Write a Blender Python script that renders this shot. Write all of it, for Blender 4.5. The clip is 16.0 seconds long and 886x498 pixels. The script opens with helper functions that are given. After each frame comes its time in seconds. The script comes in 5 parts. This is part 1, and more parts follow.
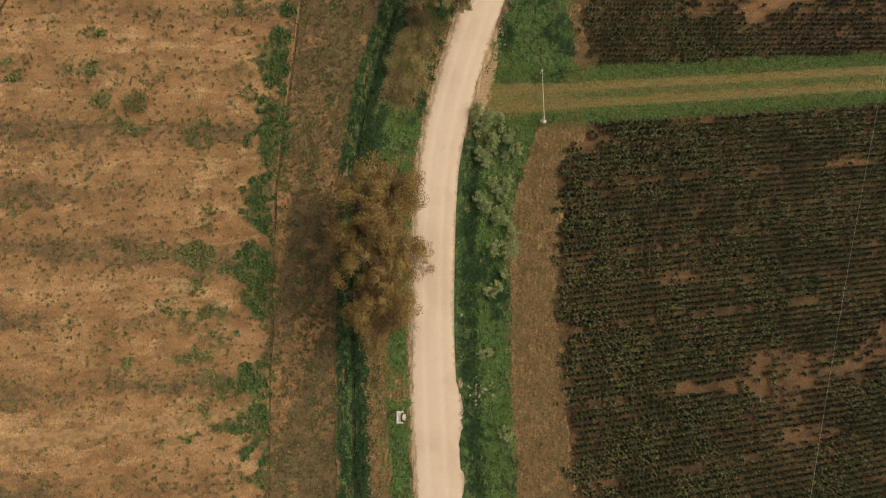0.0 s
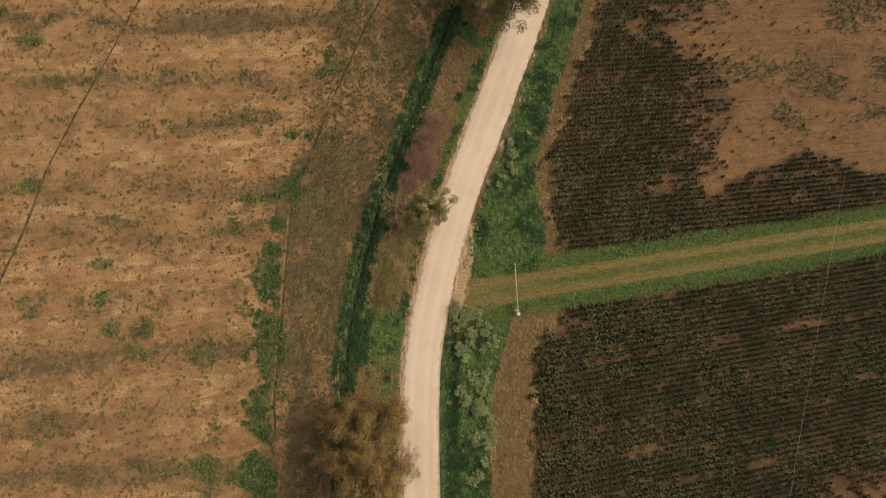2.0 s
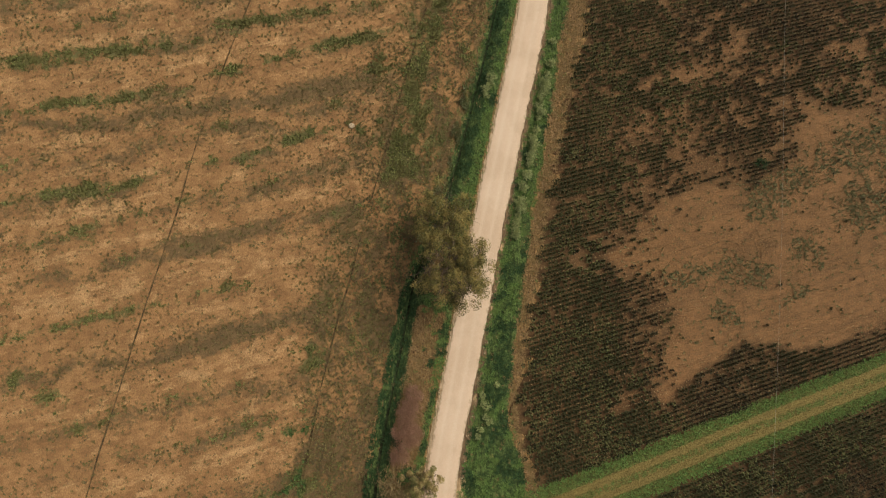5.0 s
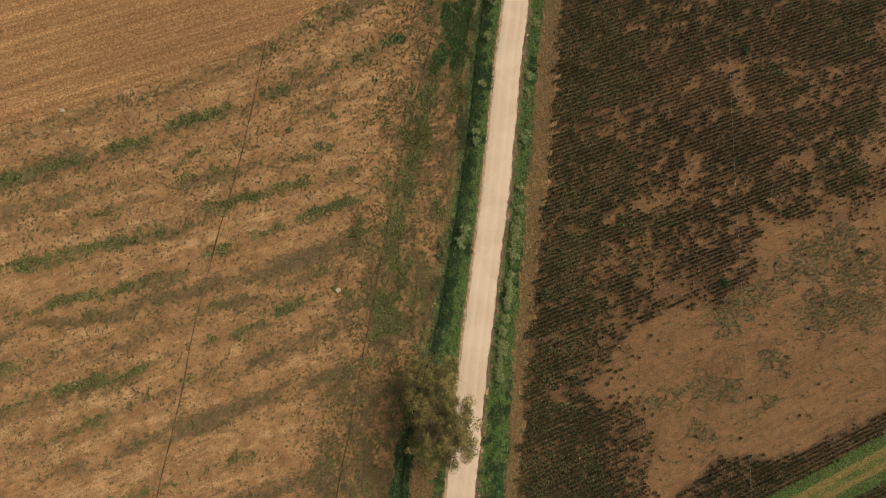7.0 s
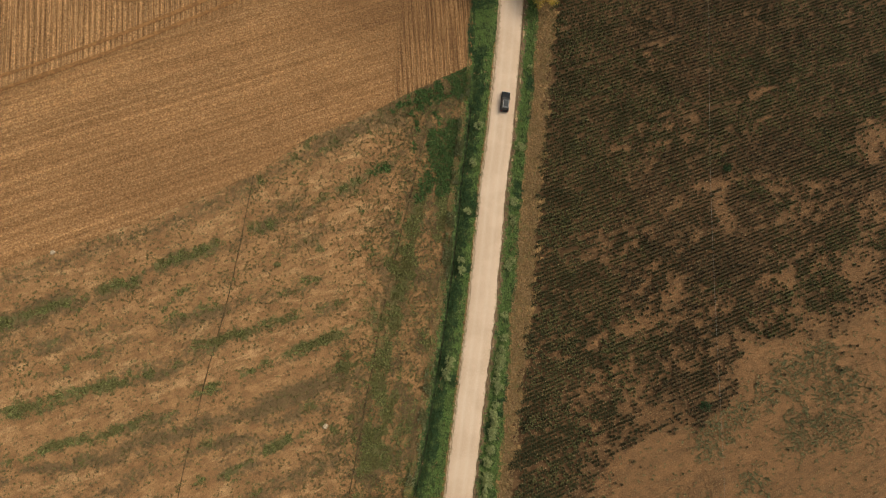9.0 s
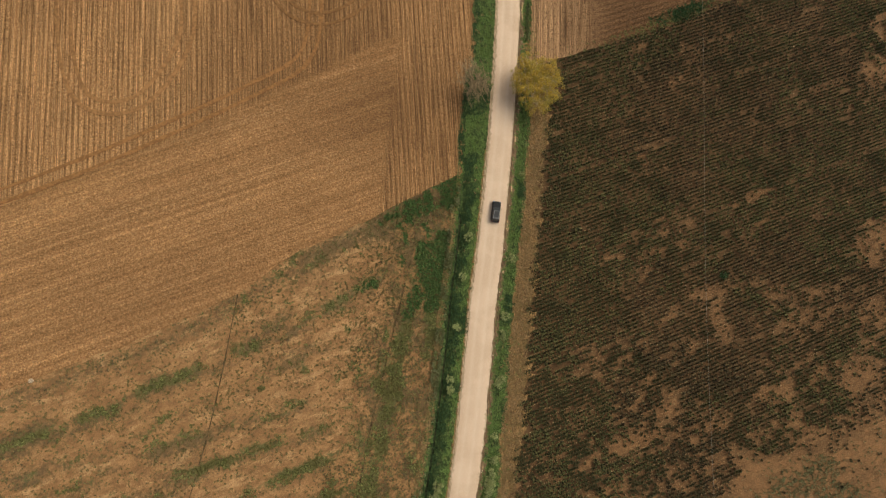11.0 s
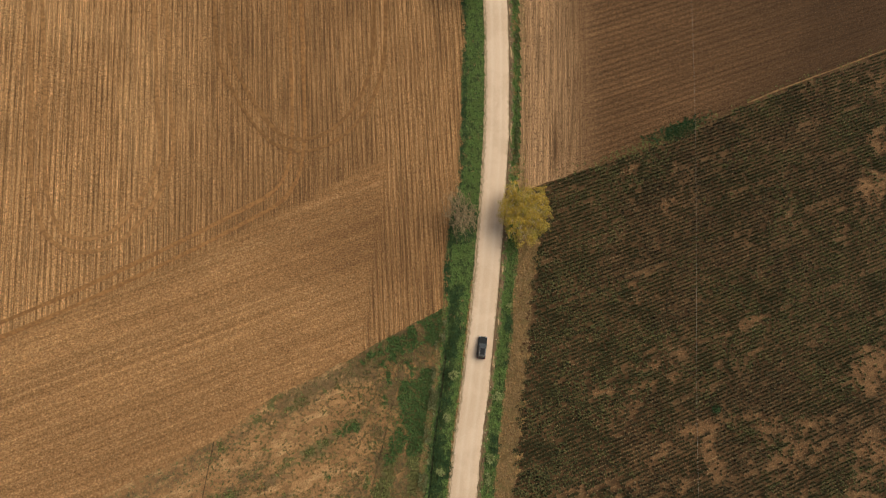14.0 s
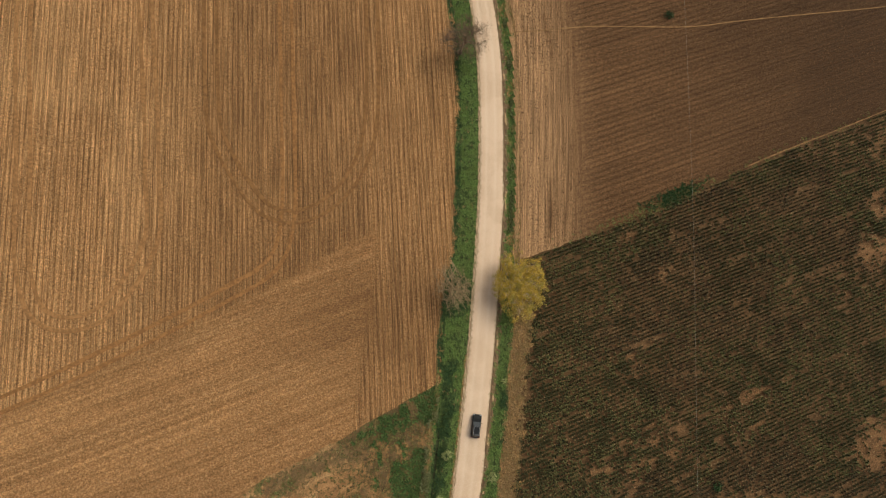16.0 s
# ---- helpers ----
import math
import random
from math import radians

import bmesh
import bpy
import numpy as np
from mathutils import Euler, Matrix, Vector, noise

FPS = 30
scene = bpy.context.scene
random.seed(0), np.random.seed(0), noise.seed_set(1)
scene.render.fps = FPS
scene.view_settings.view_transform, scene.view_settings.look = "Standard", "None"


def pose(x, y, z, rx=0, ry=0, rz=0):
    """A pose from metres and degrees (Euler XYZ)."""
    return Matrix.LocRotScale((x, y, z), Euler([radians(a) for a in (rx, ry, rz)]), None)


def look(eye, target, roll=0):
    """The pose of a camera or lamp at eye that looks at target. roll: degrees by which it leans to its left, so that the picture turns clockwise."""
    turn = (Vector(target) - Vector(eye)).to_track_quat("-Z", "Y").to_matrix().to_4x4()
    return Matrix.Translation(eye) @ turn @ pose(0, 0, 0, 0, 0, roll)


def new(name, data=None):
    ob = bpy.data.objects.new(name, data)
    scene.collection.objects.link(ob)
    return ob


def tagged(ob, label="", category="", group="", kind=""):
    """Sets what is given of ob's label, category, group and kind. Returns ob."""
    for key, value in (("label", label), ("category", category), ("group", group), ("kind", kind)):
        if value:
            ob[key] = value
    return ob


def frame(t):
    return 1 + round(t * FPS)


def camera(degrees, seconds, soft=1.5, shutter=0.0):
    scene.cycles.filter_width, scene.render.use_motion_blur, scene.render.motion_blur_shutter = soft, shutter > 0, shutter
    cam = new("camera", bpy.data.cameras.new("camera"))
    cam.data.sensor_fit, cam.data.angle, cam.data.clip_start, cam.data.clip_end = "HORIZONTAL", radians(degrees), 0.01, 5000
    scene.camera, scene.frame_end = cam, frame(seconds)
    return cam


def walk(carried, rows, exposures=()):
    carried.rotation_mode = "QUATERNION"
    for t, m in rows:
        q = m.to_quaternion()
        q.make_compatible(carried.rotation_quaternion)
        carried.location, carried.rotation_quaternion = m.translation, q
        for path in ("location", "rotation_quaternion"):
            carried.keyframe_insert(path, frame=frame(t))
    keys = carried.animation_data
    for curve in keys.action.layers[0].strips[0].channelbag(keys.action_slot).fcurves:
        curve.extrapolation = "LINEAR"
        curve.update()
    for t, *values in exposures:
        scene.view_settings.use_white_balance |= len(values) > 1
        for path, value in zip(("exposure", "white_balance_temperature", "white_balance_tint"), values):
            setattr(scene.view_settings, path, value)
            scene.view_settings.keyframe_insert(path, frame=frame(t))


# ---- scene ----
cam = camera(75.0, 16.0, 1.15, 0.2)
PATH = [
    (0.0, 0.00, 0.00, 70.48, 9.397, -8.687, -0.715),
    (0.5, 0.40, 7.03, 73.39, 8.844, -8.439, -1.208),
    (1.0, 0.62, 13.72, 76.05, 8.436, -8.482, -1.722),
    (1.5, 1.09, 20.48, 78.87, 8.382, -8.400, -2.074),
    (2.0, 1.80, 27.18, 81.71, 8.146, -8.255, -2.743),
    (2.5, 2.71, 34.36, 84.63, 8.053, -8.055, -3.714),
    (3.0, 3.51, 41.48, 87.58, 7.704, -7.961, -4.620),
    (3.5, 4.27, 48.84, 90.73, 7.558, -7.949, -5.790),
    (4.0, 5.09, 55.87, 93.44, 7.436, -7.946, -7.432),
    (4.5, 6.15, 62.76, 96.04, 7.811, -7.927, -9.809),
    (4.7, 6.70, 65.32, 97.11, 7.860, -7.870, -10.564),
    (6.8, 14.05, 91.45, 108.92, 8.962, -7.466, -16.034),
    (7.0, 14.77, 93.97, 110.01, 8.980, -7.471, -16.224),
    (7.5, 16.78, 100.41, 112.58, 9.022, -7.588, -16.430),
    (8.0, 18.86, 106.48, 114.59, 8.723, -7.619, -16.504),
    (8.5, 21.24, 112.56, 115.75, 8.826, -7.642, -16.501),
    (9.0, 23.71, 118.33, 116.31, 8.776, -7.600, -16.418),
    (9.2, 24.65, 120.57, 116.50, 8.864, -7.572, -16.409),
    (11.3, 34.14, 142.39, 117.73, 9.302, -7.282, -16.235),
    (11.5, 34.96, 144.32, 117.83, 9.277, -7.343, -16.205),
    (12.0, 36.70, 148.92, 118.08, 9.272, -7.381, -16.173),
    (12.5, 38.40, 153.40, 118.31, 9.437, -7.456, -16.172),
    (13.0, 40.03, 157.53, 118.60, 9.399, -7.463, -16.099),
    (13.5, 41.62, 161.52, 118.89, 9.554, -7.467, -16.060),
    (14.0, 43.08, 165.21, 119.08, 9.572, -7.486, -15.959),
    (14.5, 44.45, 168.68, 119.16, 9.780, -7.515, -15.923),
    (15.0, 45.57, 171.68, 119.19, 10.001, -7.573, -15.883),
    (15.5, 46.61, 174.31, 118.98, 10.557, -7.608, -15.945),
    (16.0, 47.55, 176.72, 118.81, 11.078, -7.632, -16.008),
]

EXPOSURES = [(0.0, -0.65, 6650, 3), (16.0, -0.65, 6650, 3)]
walk(cam, [(t, pose(x, y, z, rx, ry, rz)) for t, x, y, z, rx, ry, rz in PATH], EXPOSURES)

# ---- daylight: soft, low autumn sun from the east under thin cloud ----
SUN_TO = Vector((0.84, 0.26, 1.10)).normalized()
world = bpy.data.worlds.new("sky")
scene.world = world
world.use_nodes = True
wn = world.node_tree
sky = wn.nodes.new("ShaderNodeTexSky")
sky.sky_type, sky.sun_disc = "NISHITA", False
sky.sun_elevation = math.asin(SUN_TO.z)
sky.sun_rotation = math.atan2(SUN_TO.x, SUN_TO.y)
sky.dust_density, sky.air_density, sky.ozone_density = 6.0, 0.7, 0.3
haze = wn.nodes.new("ShaderNodeHueSaturation")
haze.inputs["Saturation"].default_value = 0.5
wn.links.new(sky.outputs["Color"], haze.inputs["Color"])
wn.links.new(haze.outputs["Color"], wn.nodes["Background"].inputs["Color"])
wn.nodes["Background"].inputs["Strength"].default_value = 0.20
lamp = bpy.data.lights.new("sun", "SUN")
lamp.energy, lamp.angle, lamp.color = 1.30, radians(34), (1.0, 0.86, 0.68)
sun = new("sun", lamp)
sun.matrix_world = look(SUN_TO * 100, (0, 0, 0))


# ---- numbers: smooth noise, the road's line ----
def rnd2(ix, iy, seed):
    h = (ix.astype(np.int64) * 374761393 + iy.astype(np.int64) * 668265263 + seed * 974711) & 0x7FFFFFFF
    h = ((h ^ (h >> 13)) * 1274126177) & 0x7FFFFFFF
    return ((h ^ (h >> 16)) & 0xFFFF) / 65535.0


def vnoise(x, y, size, seed=0):
    """Value noise in 0..1, with features of about that size."""
    x, y = np.asarray(x, float) / size, np.asarray(y, float) / size
    ix, iy = np.floor(x), np.floor(y)
    fx, fy = x - ix, y - iy
    fx, fy = fx * fx * (3 - 2 * fx), fy * fy * (3 - 2 * fy)
    a, b = rnd2(ix, iy, seed), rnd2(ix + 1, iy, seed)
    c, d = rnd2(ix, iy + 1, seed), rnd2(ix + 1, iy + 1, seed)
    return (a * (1 - fx) + b * fx) * (1 - fy) + (c * (1 - fx) + d * fx) * fy


def fbm(x, y, size, seed=0, n=3):
    out, amp, tot = 0.0, 1.0, 0.0
    for k in range(n):
        out = out + amp * vnoise(x, y, size / 2 ** k, seed + 17 * k)
        tot, amp = tot + amp, amp * 0.5
    return out / tot


def smooth(a, b, v):
    v = np.clip((v - a) / (b - a), 0, 1)
    return v * v * (3 - 2 * v)


def turned(x, y, degrees):
    c, s = np.cos(np.radians(degrees)), np.sin(np.radians(degrees))
    return c * x + s * y, -s * x + c * y


ROAD = [(14.0, -90.0), (11.6, -45.0), (10.2, -17.7), (9.75, -6.0), (9.6, 2.0), (9.85, 12.0), (10.5, 22.0), (12.1, 30.0), (14.2, 37.5), (17.1, 46.2), (20.6, 54.5),
        (24.2, 63.0), (32.0, 81.7), (40.5, 100.8), (48.8, 119.5), (58.2, 142.0), (62.0, 150.4), (71.3, 172.6), (80.6, 197.1), (84.9, 210.0), (88.6, 222.2), (92.1, 235.5),
        (94.5, 249.8), (96.0, 268.0), (97.0, 300.0), (97.0, 360.0)]


def spline(points, step=0.5):
    """Dense points of a Catmull-Rom curve."""
    p = [Vector((*a, 0)) for a in points]
    p = [2 * p[0] - p[1]] + p + [2 * p[-1] - p[-2]]
    out = []
    for a, b, c, d in zip(p, p[1:], p[2:], p[3:]):
        n = max(2, int((c - b).length / step))
        for k in range(n):
            t = k / n
            out.append(0.5 * (2 * b + (c - a) * t + (2 * a - 5 * b + 4 * c - d) * t * t + (3 * b - a - 3 * c + d) * t ** 3))
    out.append(p[-2])
    return np.array([(v.x, v.y) for v in out])


RL = spline(ROAD)
SLOPE = np.gradient(RL[:, 0], RL[:, 1])
SLOPE = np.convolve(np.pad(SLOPE, 8, mode="edge"), np.ones(17) / 17, "valid")


def road_x(y):
    return np.interp(y, RL[:, 1], RL[:, 0])


def road_cos(y):
    return 1 / np.sqrt(1 + np.interp(y, RL[:, 1], SLOPE) ** 2)


def off(x, y):
    """Metres to the right of the road's middle."""
    return (x - road_x(y)) * road_cos(y)


def ditch_off(y):
    return np.interp(y, [-90, 0, 30, 50, 74, 92, 115, 135, 165], [9.6, 9.7, 10.6, 10.6, 10.9, 7.8, 7.0, 6.7, 7.0])


def left_edge(y):
    return np.interp(y, [-90, 0, 30, 74, 92, 160, 168, 176, 186, 196, 240, 300], [11.4, 11.6, 12.4, 12.8, 9.8, 8.8, 8.6, 9.3, 9.0, 8.0, 8.2, 8.0])


def right_green(y):
    return np.interp(y, [-90, 0, 15, 26, 38, 44, 52, 62, 80, 100, 118, 180, 190, 300], [9.3, 9.3, 9.7, 11.5, 14.5, 12.2, 8.8, 8.2, 7.6, 7.0, 6.1, 5.9, 5.8, 5.8])


def right_edge(y):
    return np.interp(y, [-90, 0, 14, 22, 27, 38, 44, 52, 62, 80, 120, 182, 190, 300], [16.3, 16.0, 16.0, 15.7, 18.5, 16.4, 13.4, 10.2, 10.6, 10.4, 10.2, 10.0, 6.5, 6.6])


def plough_y(x):
    return np.interp(x, [-90, -39, -8, 11, 22, 36, 50, 64, 90], [147, 149.5, 152.2, 156.0, 160.4, 163.0, 166.2, 169.2, 174])


def far_y(x):
    return np.interp(x, [60, 92, 107, 124, 138, 156, 187, 260], [187.5, 188.8, 190.2, 192.1, 194.7, 197.0, 200.5, 211])


def track_y(x):
    return 31.9 + (x - 20) * 0.1135


# ---- materials ----
class Nodes:
    """Short words for building a material's nodes."""

    def __init__(self, name, rough=0.9):
        self.mat = bpy.data.materials.new(name)
        self.mat.use_nodes = True
        self.tree = self.mat.node_tree
        self.bsdf = self.tree.nodes["Principled BSDF"]
        self.bsdf.inputs["Roughness"].default_value = rough
        self.bsdf.inputs["Specular IOR Level"].default_value = 0.2
        self.pos = self.tree.nodes.new("ShaderNodeNewGeometry")

    def put(self, socket, value):
        if isinstance(value, bpy.types.NodeSocket):
            self.tree.links.new(value, socket)
        elif isinstance(value, (tuple, list)) and len(value) == 3 and socket.type == "RGBA":
            socket.default_value = (*value, 1)
        else:
            socket.default_value = value

    def mapped(self, turn=0.0, scale=(1, 1, 1)):
        n = self.tree.nodes.new("ShaderNodeMapping")
        n.vector_type = "TEXTURE"
        n.inputs["Rotation"].default_value = (0, 0, radians(turn))
        n.inputs["Scale"].default_value = scale
        self.put(n.inputs["Vector"], self.pos.outputs["Position"])
        return n.outputs["Vector"]

    def noise(self, size, detail=3.0, vec=None, rough=0.55):
        n = self.tree.nodes.new("ShaderNodeTexNoise")
        n.inputs["Scale"].default_value, n.inputs["Detail"].default_value, n.inputs["Roughness"].default_value = 1 / size, detail, rough
        self.put(n.inputs["Vector"], vec if vec else self.pos.outputs["Position"])
        m = self.tree.nodes.new("ShaderNodeMapRange")
        m.inputs["From Min"].default_value, m.inputs["From Max"].default_value = 0.27, 0.73
        self.put(m.inputs["Value"], n.outputs["Fac"])
        return m.outputs["Result"]

    def lines(self, angle, pitch, sway=1.0):
        """Straight lines in one direction: 0 between them, 1 in the middle of each narrow line."""
        x = self.tree.nodes.new("ShaderNodeSeparateXYZ")
        self.put(x.inputs[0], self.mapped(angle))
        wave = self.noise(1.0, 2, self.mapped(angle, (25, 3, 1)))
        s = self.math("SINE", self.math("ADD", self.math("MULTIPLY", x.outputs["Y"], 2 * math.pi / pitch), self.math("MULTIPLY", wave, sway * 4)))
        return self.math("POWER", self.math("MULTIPLY_ADD", s, 0.5, 0.5), 3.0)

    def attr(self, name):
        n = self.tree.nodes.new("ShaderNodeAttribute")
        n.attribute_name = name
        return n.outputs["Fac"]

    def island(self):
        return self.pos.outputs["Random Per Island"]

    def random(self):
        return self.tree.nodes.new("ShaderNodeObjectInfo").outputs["Random"]

    def math(self, op, a, b=0.0, c=0.0):
        n = self.tree.nodes.new("ShaderNodeMath")
        n.operation = op
        for k, v in enumerate((a, b, c)):
            self.put(n.inputs[k], v)
        return n.outputs[0]

    def step(self, value, a, b, low=0.0, high=1.0):
        n = self.tree.nodes.new("ShaderNodeMapRange")
        n.interpolation_type = "SMOOTHSTEP"
        for k, v in zip(("Value", "From Min", "From Max", "To Min", "To Max"), (value, a, b, low, high)):
            self.put(n.inputs[k], v)
        return n.outputs["Result"]

    def mix(self, fac, a, b, kind="MIX"):
        n = self.tree.nodes.new("ShaderNodeMix")
        n.data_type, n.blend_type = "RGBA", kind
        self.put(n.inputs[0], fac)
        self.put(n.inputs[6], a)
        self.put(n.inputs[7], b)
        return n.outputs[2]

    def grain(self, colour, size, low, high, vec=None):
        """Crumbs: lighter and darker specks of one size."""
        g = self.step(self.noise(size, 2, vec, 0.5), 0.1, 0.9, low, high)
        return self.mix(1.0, colour, g, "MULTIPLY")

    def bump(self, height, strength=0.5, distance=0.1):
        n = self.tree.nodes.new("ShaderNodeBump")
        n.inputs["Strength"].default_value, n.inputs["Distance"].default_value = strength, distance
        self.put(n.inputs["Height"], height)
        self.put(self.bsdf.inputs["Normal"], n.outputs["Normal"])

    def done(self, colour):
        self.put(self.bsdf.inputs["Base Color"], colour)
        return self.mat


def plain(name, colour, rough=0.6, metal=0.0, size=0.2, amount=0.25, spec=0.3):
    """A paint, metal or stone with a little uneven wear."""
    n = Nodes(name, rough)
    n.bsdf.inputs["Metallic"].default_value = metal
    n.bsdf.inputs["Specular IOR Level"].default_value = spec
    dark = tuple(c * (1 - amount) for c in colour)
    light = tuple(min(1, c * (1 + amount)) for c in colour)
    return n.done(n.mix(n.step(n.noise(size, 4), 0.3, 0.7), dark, light))


def leafy(name, a, b, c, rough=0.75, spread=1.6):
    """Leaves or blades: three hues spread over the single pieces and, slowly, over the plant."""
    n = Nodes(name, rough)
    n.bsdf.inputs["Specular IOR Level"].default_value = 0.15
    hue = n.mix(n.step(n.island(), 0.1, 0.9), a, b)
    hue = n.mix(n.step(n.noise(spread, 3), 0.42, 0.68), hue, c)
    return n.done(hue)


def road_material():
    n = Nodes("cream_gravel", 0.95)
    along = n.mapped(0, (1, 1, 1))
    fine = n.noise(0.25, 4, along, 0.7)
    broad = n.noise(7.0, 3)
    wheel = n.attr("wheel")
    edge = n.attr("edge")
    base = n.mix(n.step(broad, 0.3, 0.7), (0.612, 0.434, 0.295), (0.680, 0.495, 0.346))
    base = n.mix(n.math("MULTIPLY", wheel, 0.32), base, (0.74, 0.60, 0.45))
    base = n.mix(n.math("MULTIPLY", n.step(fine, 0.35, 0.9), 0.16), base, (0.50, 0.36, 0.24))
    base = n.mix(n.step(n.math("ADD", edge, n.math("MULTIPLY", n.noise(0.6, 4), 0.6)), 0.75, 1.15), base, (0.43, 0.30, 0.185))
    pebble = n.noise(0.09, 2, None, 0.6)
    base = n.mix(n.math("MULTIPLY", n.step(pebble, 0.6, 0.75), 0.25), base, (0.80, 0.68, 0.52))
    n.bump(n.math("ADD", fine, pebble), 0.35, 0.04)
    return n.done(base)


def field_material(name, soil_a, soil_b, straw, green_a, green_b, angle, pitch, line=0.3, relief=0.5, crumb=1.5):
    """Soil with lines in one direction; the mesh carries how much straw, growth, dark litter and painted crop shade
    lies where.
    """
    n = Nodes(name, 0.95)
    rows = n.mapped(angle, (pitch * 4, pitch, 1))
    streak = n.noise(1.0, 3, rows, 0.6)
    fine = n.noise(0.30, 5, None, 0.75)
    patch = n.noise(5.0, 4)
    base = n.mix(n.step(n.math("ADD", n.math("MULTIPLY", patch, 0.7), n.math("MULTIPLY", streak, 0.5)), 0.42, 0.78), soil_a, soil_b)
    straws = n.math("ADD", n.attr("straw"), n.math("ADD", n.math("MULTIPLY", n.math("SUBTRACT", fine, 0.5), crumb), n.math("MULTIPLY", n.math("SUBTRACT", streak, 0.5), line * 2)))
    base = n.mix(n.math("MULTIPLY", n.step(straws, 0.30, 0.95), 0.9), base, straw)
    clump = n.noise(0.75, 5, None, 0.7)
    base = n.mix(n.math("MULTIPLY", n.step(n.math("ADD", n.math("MULTIPLY", fine, 0.6), n.math("MULTIPLY", clump, 0.4)), 0.42, 0.14), 0.6), base, tuple(c * 0.40 for c in soil_a))
    # On the crop field this tint is the plants' shade put into soil colour.
    litter_or_shade = n.math("ADD", n.attr("litter_or_shade"), n.math("MULTIPLY", n.math("SUBTRACT", clump, 0.5), 0.9))
    base = n.mix(n.math("MULTIPLY", n.step(litter_or_shade, 0.3, 0.85), 0.8), base, (soil_a[0] * 0.44, soil_a[1] * 0.58, soil_a[2] * 0.66))
    growth = n.math("ADD", n.attr("green"), n.math("ADD", n.math("MULTIPLY", n.math("SUBTRACT", clump, 0.5), 0.9), n.math("MULTIPLY", n.math("SUBTRACT", fine, 0.5), 0.7)))
    base = n.mix(n.math("MULTIPLY", n.step(growth, 0.42, 0.80), 0.9), base, n.mix(fine, green_a, green_b))
    base = n.grain(base, 0.19, 1 - 0.18 * crumb, 1 + 0.20 * crumb, n.mapped(angle, (0.8, 1.5, 1)))
    base = n.grain(base, 1.4, 0.86, 1.12)
    n.bump(n.math("ADD", n.math("MULTIPLY", fine, 0.5), n.math("MULTIPLY", streak, line)), relief, 0.25)
    return n.done(base)


def plough_material(name, dark, mid, light, angle_a, pitch_a, amount_a, angle_b, pitch_b, amount_b, loose_b=False, dry=None):
    """Bare tilled soil: two directions of tilling, told apart by the mesh."""
    n = Nodes(name, 0.95)
    turn = n.attr("turn")

    def tilled(angle, pitch, amount, loose):
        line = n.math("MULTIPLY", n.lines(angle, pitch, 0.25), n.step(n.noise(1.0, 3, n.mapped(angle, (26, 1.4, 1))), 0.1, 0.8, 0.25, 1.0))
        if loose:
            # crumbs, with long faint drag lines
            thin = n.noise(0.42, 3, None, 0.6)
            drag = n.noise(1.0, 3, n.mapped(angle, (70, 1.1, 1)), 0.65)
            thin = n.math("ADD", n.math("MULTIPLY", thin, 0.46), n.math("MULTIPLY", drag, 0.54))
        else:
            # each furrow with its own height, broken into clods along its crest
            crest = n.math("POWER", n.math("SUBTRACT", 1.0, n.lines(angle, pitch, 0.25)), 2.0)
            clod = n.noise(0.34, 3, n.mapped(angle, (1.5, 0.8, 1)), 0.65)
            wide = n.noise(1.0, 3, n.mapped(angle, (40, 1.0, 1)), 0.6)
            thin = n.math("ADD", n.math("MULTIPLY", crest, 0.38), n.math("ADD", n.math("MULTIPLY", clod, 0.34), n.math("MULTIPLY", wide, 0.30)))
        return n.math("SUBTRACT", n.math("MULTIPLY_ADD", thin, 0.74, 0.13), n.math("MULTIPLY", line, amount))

    a, b = tilled(angle_a, pitch_a, amount_a, False), tilled(angle_b, pitch_b, amount_b, loose_b)
    row = n.math("ADD", n.math("MULTIPLY", a, n.math("SUBTRACT", 1.0, turn)), n.math("MULTIPLY", b, turn))
    fine = n.noise(0.30, 4, None, 0.75)
    patch = n.noise(24.0, 4)
    # Relief light is put into the tone: pale crests, dark troughs and clod gaps.
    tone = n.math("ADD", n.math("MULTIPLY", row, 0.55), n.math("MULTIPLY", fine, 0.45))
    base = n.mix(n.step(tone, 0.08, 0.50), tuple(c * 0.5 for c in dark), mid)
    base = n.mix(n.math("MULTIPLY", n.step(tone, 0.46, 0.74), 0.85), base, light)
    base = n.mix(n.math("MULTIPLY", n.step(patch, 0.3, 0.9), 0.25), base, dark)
    base = n.mix(n.math("MULTIPLY", n.attr("litter_or_shade"), 0.5), base, tuple(c * 0.75 for c in dark))
    base = n.mix(n.math("MULTIPLY", n.attr("straw"), 0.5), base, dry or light)
    n.bump(n.math("ADD", n.math("MULTIPLY", row, 0.9), n.math("MULTIPLY", fine, 0.9)), 0.9, 0.3)
    along = n.grain(base, 1.0, 0.64, 1.36, n.mapped(angle_a if amount_a > amount_b else angle_b, (11.0, 0.18, 1)))
    along = n.grain(along, 0.22, 0.68, 1.34)
    along = n.grain(along, 1.0, 0.94, 1.05, n.mapped(angle_a if amount_a > amount_b else angle_b, (60, 2.0, 1)))
    loose = n.grain(base, 0.32, 0.76, 1.24)
    loose = n.grain(loose, 1.0, 0.90, 1.10, n.mapped(angle_b if amount_a > amount_b else angle_a, (50, 0.55, 1)))
    loose = n.grain(loose, 1.0, 0.94, 1.05, n.mapped(angle_b if amount_a > amount_b else angle_a, (150, 4.5, 1)))
    base = n.mix(turn, along, loose) if amount_a > amount_b else n.mix(turn, loose, along)
    return n.done(base)


